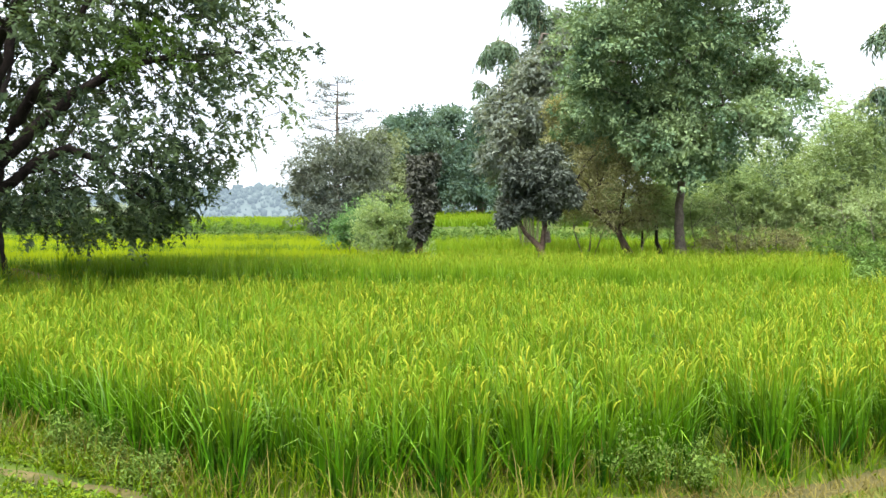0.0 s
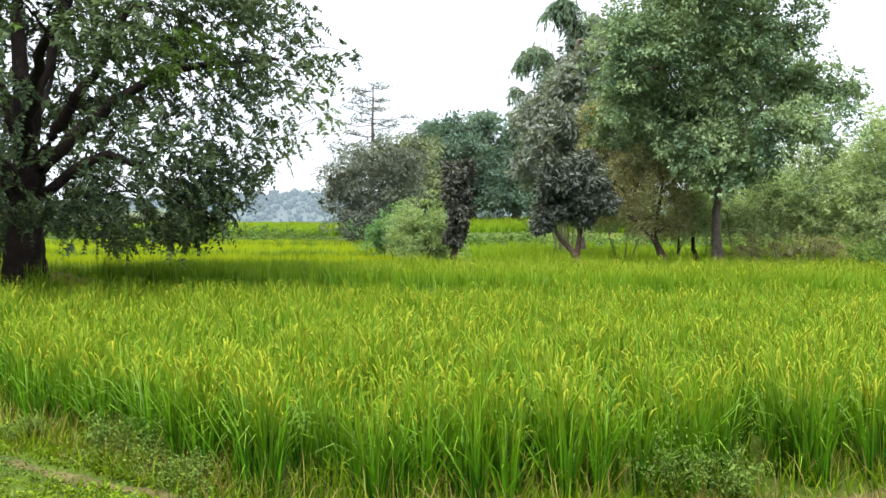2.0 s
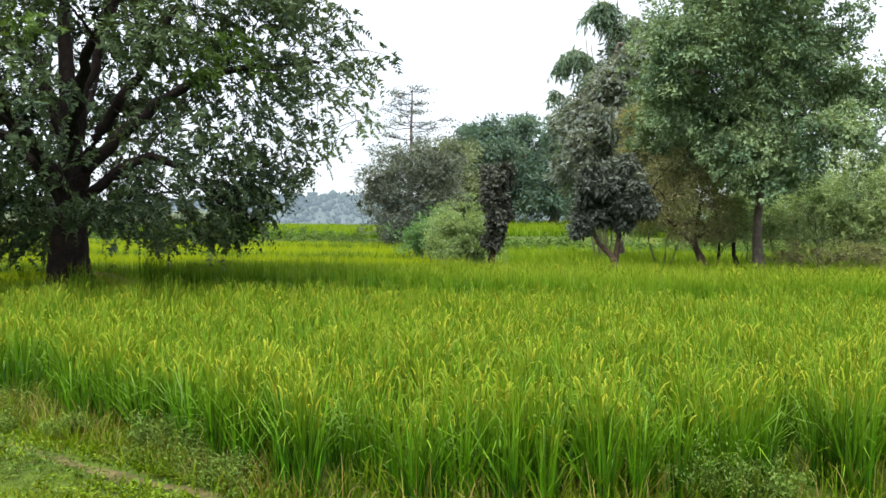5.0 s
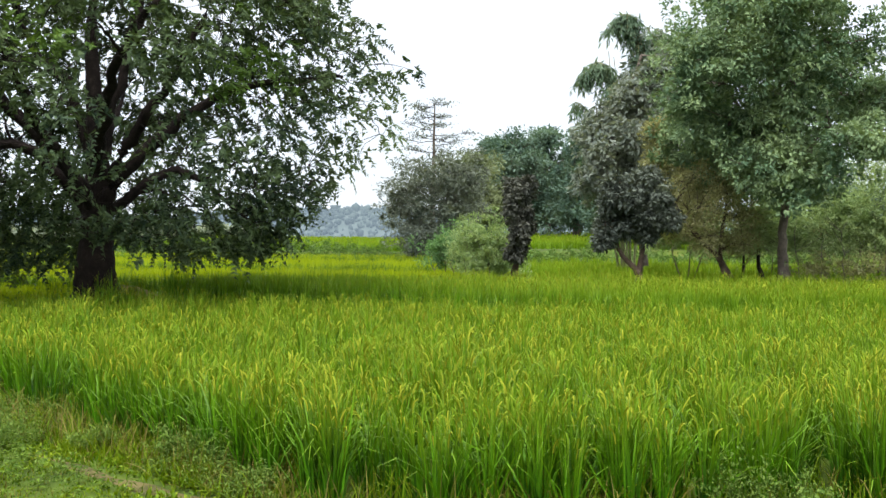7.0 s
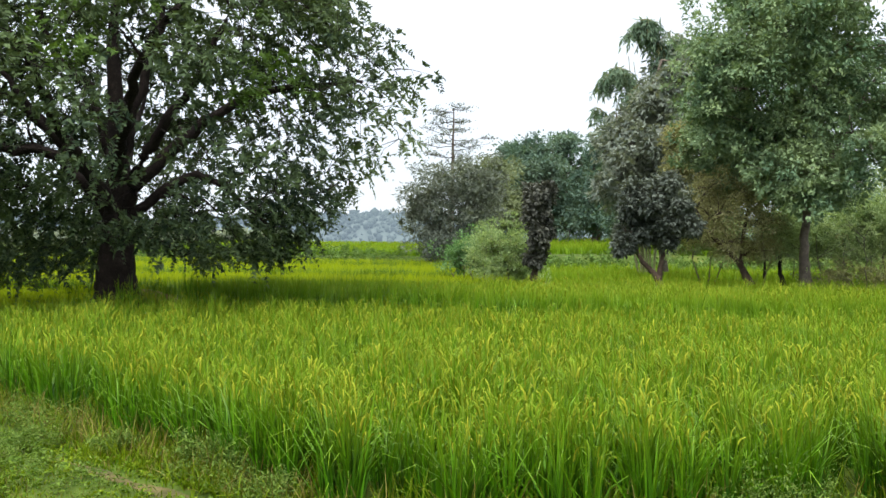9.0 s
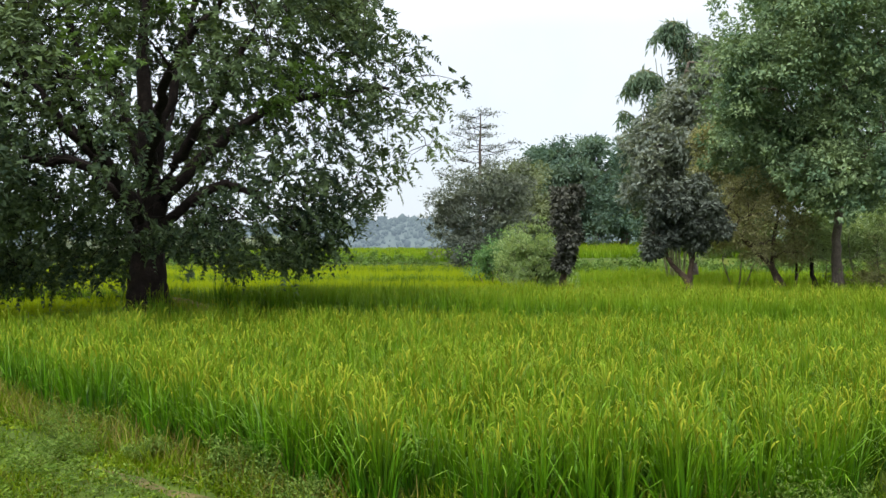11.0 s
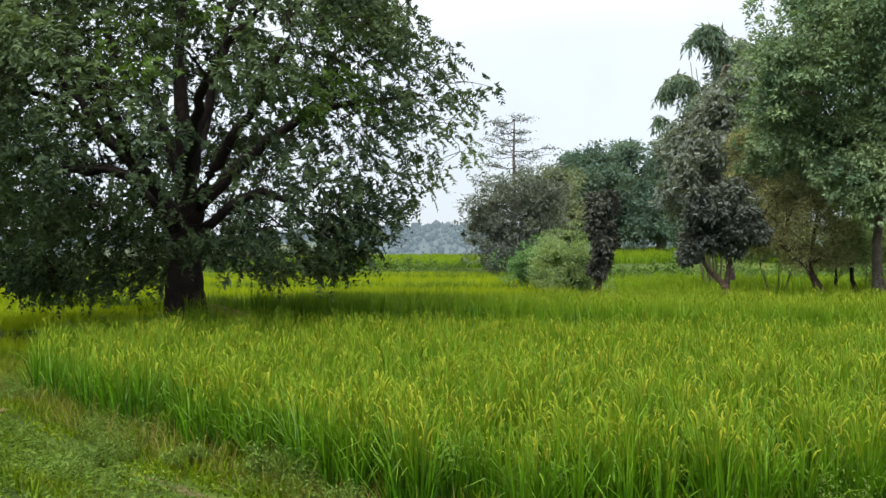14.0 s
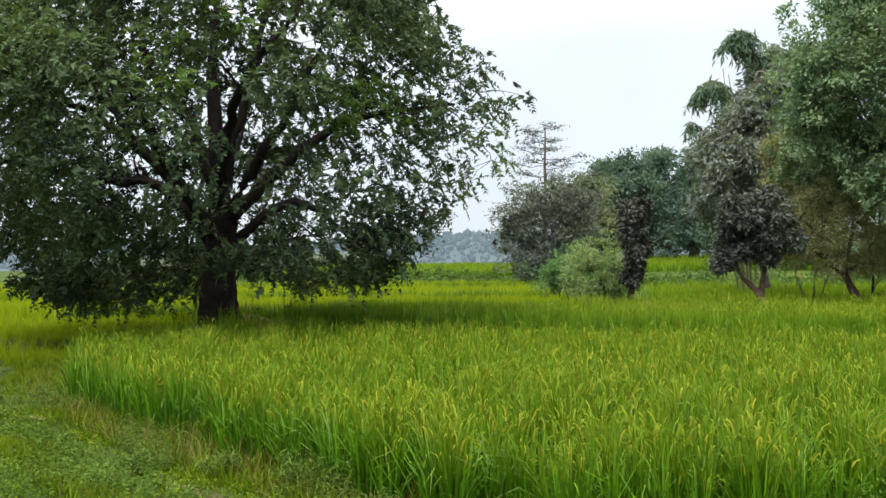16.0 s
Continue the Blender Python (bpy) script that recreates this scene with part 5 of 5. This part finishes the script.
    tagged(new("dry_grass", pile.mesh("dry_grass", [DRY])), "trodden dry yellowish grass beside the path", "grass", kind="stuff")
    # low creeping weeds
    p = scatter(g, -9, 7, 4.9, 15, 190, lambda a, b: (off(a, b) > -0.5) & (off(a, b) < 0.25) & (a > left_edge(b) - 0.6) & (np.sin(2.6 * a + 0.7) + 0.5 * np.sin(5.1 * a) > -0.3) & ((a < 0) | (np.sin(7.0 * a + 3 * b) > 0.2)) & ((a < -1.5) | ((a > 0.9) & (a < 1.7))))
    tangle("verge_weeds", "low grey-green weeds along the field edge", p, 0.2, 22, 0.028, 0.34, WEED, 57)
    p = scatter(g, -11, 7, 4.3, 16, 210, lambda a, b: (off(a, b) < -0.3) & (off(a, b) > -2.4) & (np.abs(off(a, b) + path_gap(a)) > path_half(a) + 0.03) & (g.uniform(0, 1, len(a)) < 0.4 + 0.6 * np.sin(2.1 * a + 0.8 + 1.4 * np.sin(1.9 * b))))
    tangle("creeping_weeds", "low bright green creeping weeds on the near bank", p, 0.035, 8, 0.038, 0.5, CREEPER, 58)


    p = scatter(g, -13, -7.2, 10.5, 15.1, 640, lambda a, b: (a < left_edge(b) - 0.1) & (off(a, b) > -0.4))
    n = len(p)
    base = np.stack([p[:, 0], p[:, 1], ground_height(p[:, 0], p[:, 1])], 1)
    pile = Pile()
    blades(pile, base, g.uniform(0.06, 0.24, n) * (1 + 0.5 * np.sin(2.1 * p[:, 0]) * np.sin(1.7 * p[:, 1])), g.uniform(0.006, 0.012, n), g.uniform(0, 6.28, n), np.abs(g.normal(0.35, 0.25, n)), g.uniform(0, 1.6, n), 2, 0, 0.6, 12)
    q = g.choice(n, n // 5, replace=False)
    blades(pile, base[q], g.uniform(0.08, 0.22, len(q)), g.uniform(0.005, 0.01, len(q)), g.uniform(0, 6.28, len(q)), np.abs(g.normal(0.5, 0.3, len(q))), g.uniform(0, 1.4, len(q)), 2, 1, 0.6, 13)
    tagged(new("short_grass", pile.mesh("short_grass", [GRASS, DRY])), "mixed short grass below the yellow field", "grass", kind="stuff")
    p = scatter(g, -9, -1.2, 4.3, 14, 150, lambda a, b: (off(a, b) < -0.9) & (off(a, b) > -2.6) & (g.uniform(0, 1, len(a)) < 0.55 + 0.7 * np.sin(1.9 * a + 0.4) * np.sin(2.7 * b + 1.6 * a)))
    tangle("ground_cover", "dense low blue-green leafy weeds on the near bank", p, 0.13, 12, 0.038, 0.42, GROUND_LEAF, 59)
    p = scatter(g, -8.2, -2.4, 5.6, 11.5, 46, lambda a, b: (off(a, b) > -1.5) & (off(a, b) < -0.02) & (np.abs(off(a, b) + path_gap(a)) > path_half(a) + 0.12) & (np.sin(1.5 * a + 2.2 * b) > -0.5))
    tangle("verge_weeds", "wispy grey-green weeds between path and rice", p, 0.2, 20, 0.034, 0.3, WEED, 60)


build_verge()


def weed_bush(label, x, y, tall, wide, seed, leaf):
    """One bushy weed: stems and small leaves."""
    g = rng(seed)
    z = float(ground_height(x, y))
    root = thing("weed_plant", label, "weed", "weeds at the field edge")
    stems, k = Pile(), Pile()
    for _ in range(16):
        a, r = g.uniform(0, 6.28), wide * g.uniform(0.2, 1)
        top = np.array([x + r * np.cos(a), y + r * np.sin(a), z + tall * g.uniform(0.6, 1.1) * (1 - 0.35 * r / wide)])
        p = bend((x + 0.1 * r * np.cos(a), y, z), top, 0.05, 0.02, 6, g)
        tube(stems, p, np.linspace(0.004, 0.0015, 6), 4)
        n = 60
        u = g.uniform(0.25, 1, n)
        at = np.stack([np.interp(u, np.linspace(0, 1, 6), p[:, j]) for j in range(3)], 1) + g.normal(0, 0.025, (n, 3))
        L = 0.026 * g.uniform(0.6, 1.4, n)
        leaves(k, at, g.normal(0, 1, (n, 3)) + np.array([0, 0, 0.3]), L, L * 0.42, seed=int(g.integers(1e6)))
    part("branching_stem", stems.mesh("branching_stem", [GRASS], True), root)
    part("foliage", k.mesh("foliage", [leaf]), root)


for i, (x, d, tall, wide) in enumerate(((1.15, -0.05, 0.46, 0.34), (1.5, -0.12, 0.38, 0.3), (-2.2, -0.08, 0.34, 0.28),
                                        (-2.55, -0.15, 0.28, 0.24), (-1.75, -0.2, 0.22, 0.2), (-3.3, -0.4, 0.2, 0.24), (-4.1, -0.75, 0.22, 0.26))):
    weed_bush("bushy grey-green weed with small leaves at the field edge", x, float(field_edge(x)) + d, tall, wide, 5000 + i, WEED)


def sapling(x, y, tall, seed):
    """A thin young stem with a few leaves."""
    g = rng(seed)
    z = float(ground_height(x, y))
    root = thing("sapling", "thin bare sapling with a few leaves on the bank", "sapling", "saplings on the bank")
    pile, k = Pile(), Pile()
    p = bend((x, y, z - 0.03), (x + g.normal(0, 0.18), y + g.normal(0, 0.1), z + tall), 0, 0.025, 8, g)
    tube(pile, p, np.linspace(0.018, 0.006, 8), 6)
    for _ in range(7):
        s0 = p[g.integers(3, 8)]
        e = s0 + np.array([g.normal(0, 0.3), g.normal(0, 0.2), g.uniform(0.1, 0.45)])
        twig = Pile()
        tube(twig, bend(s0, e, 0, 0.01, 4, g), np.linspace(0.007, 0.003, 4), 4)
        part("twig", twig.mesh("twig", [BARK], True), root)
        at = e + g.normal(0, 0.12, (26, 3))
        L = 0.07 * g.uniform(0.6, 1.3, 26)
        leaves(k, at, g.normal(0, 1, (26, 3)), L, L * 0.4, seed=int(g.integers(1e6)))
    part("stem", pile.mesh("stem", [BARK], True), root)
    part("foliage", k.mesh("foliage", [FEATHER_LEAF]), root)


for i, (x, y, tall) in enumerate(((5.75, 22.6, 1.3), (5.95, 23.0, 1.5), (6.4, 22.9, 1.2), (6.9, 23.1, 1.6), (4.6, 23.2, 1.4), (9.4, 22.8, 1.7), (9.9, 22.4, 1.5), (7.8, 23.3, 1.3))):
    sapling(x, y, tall, 6000 + i)
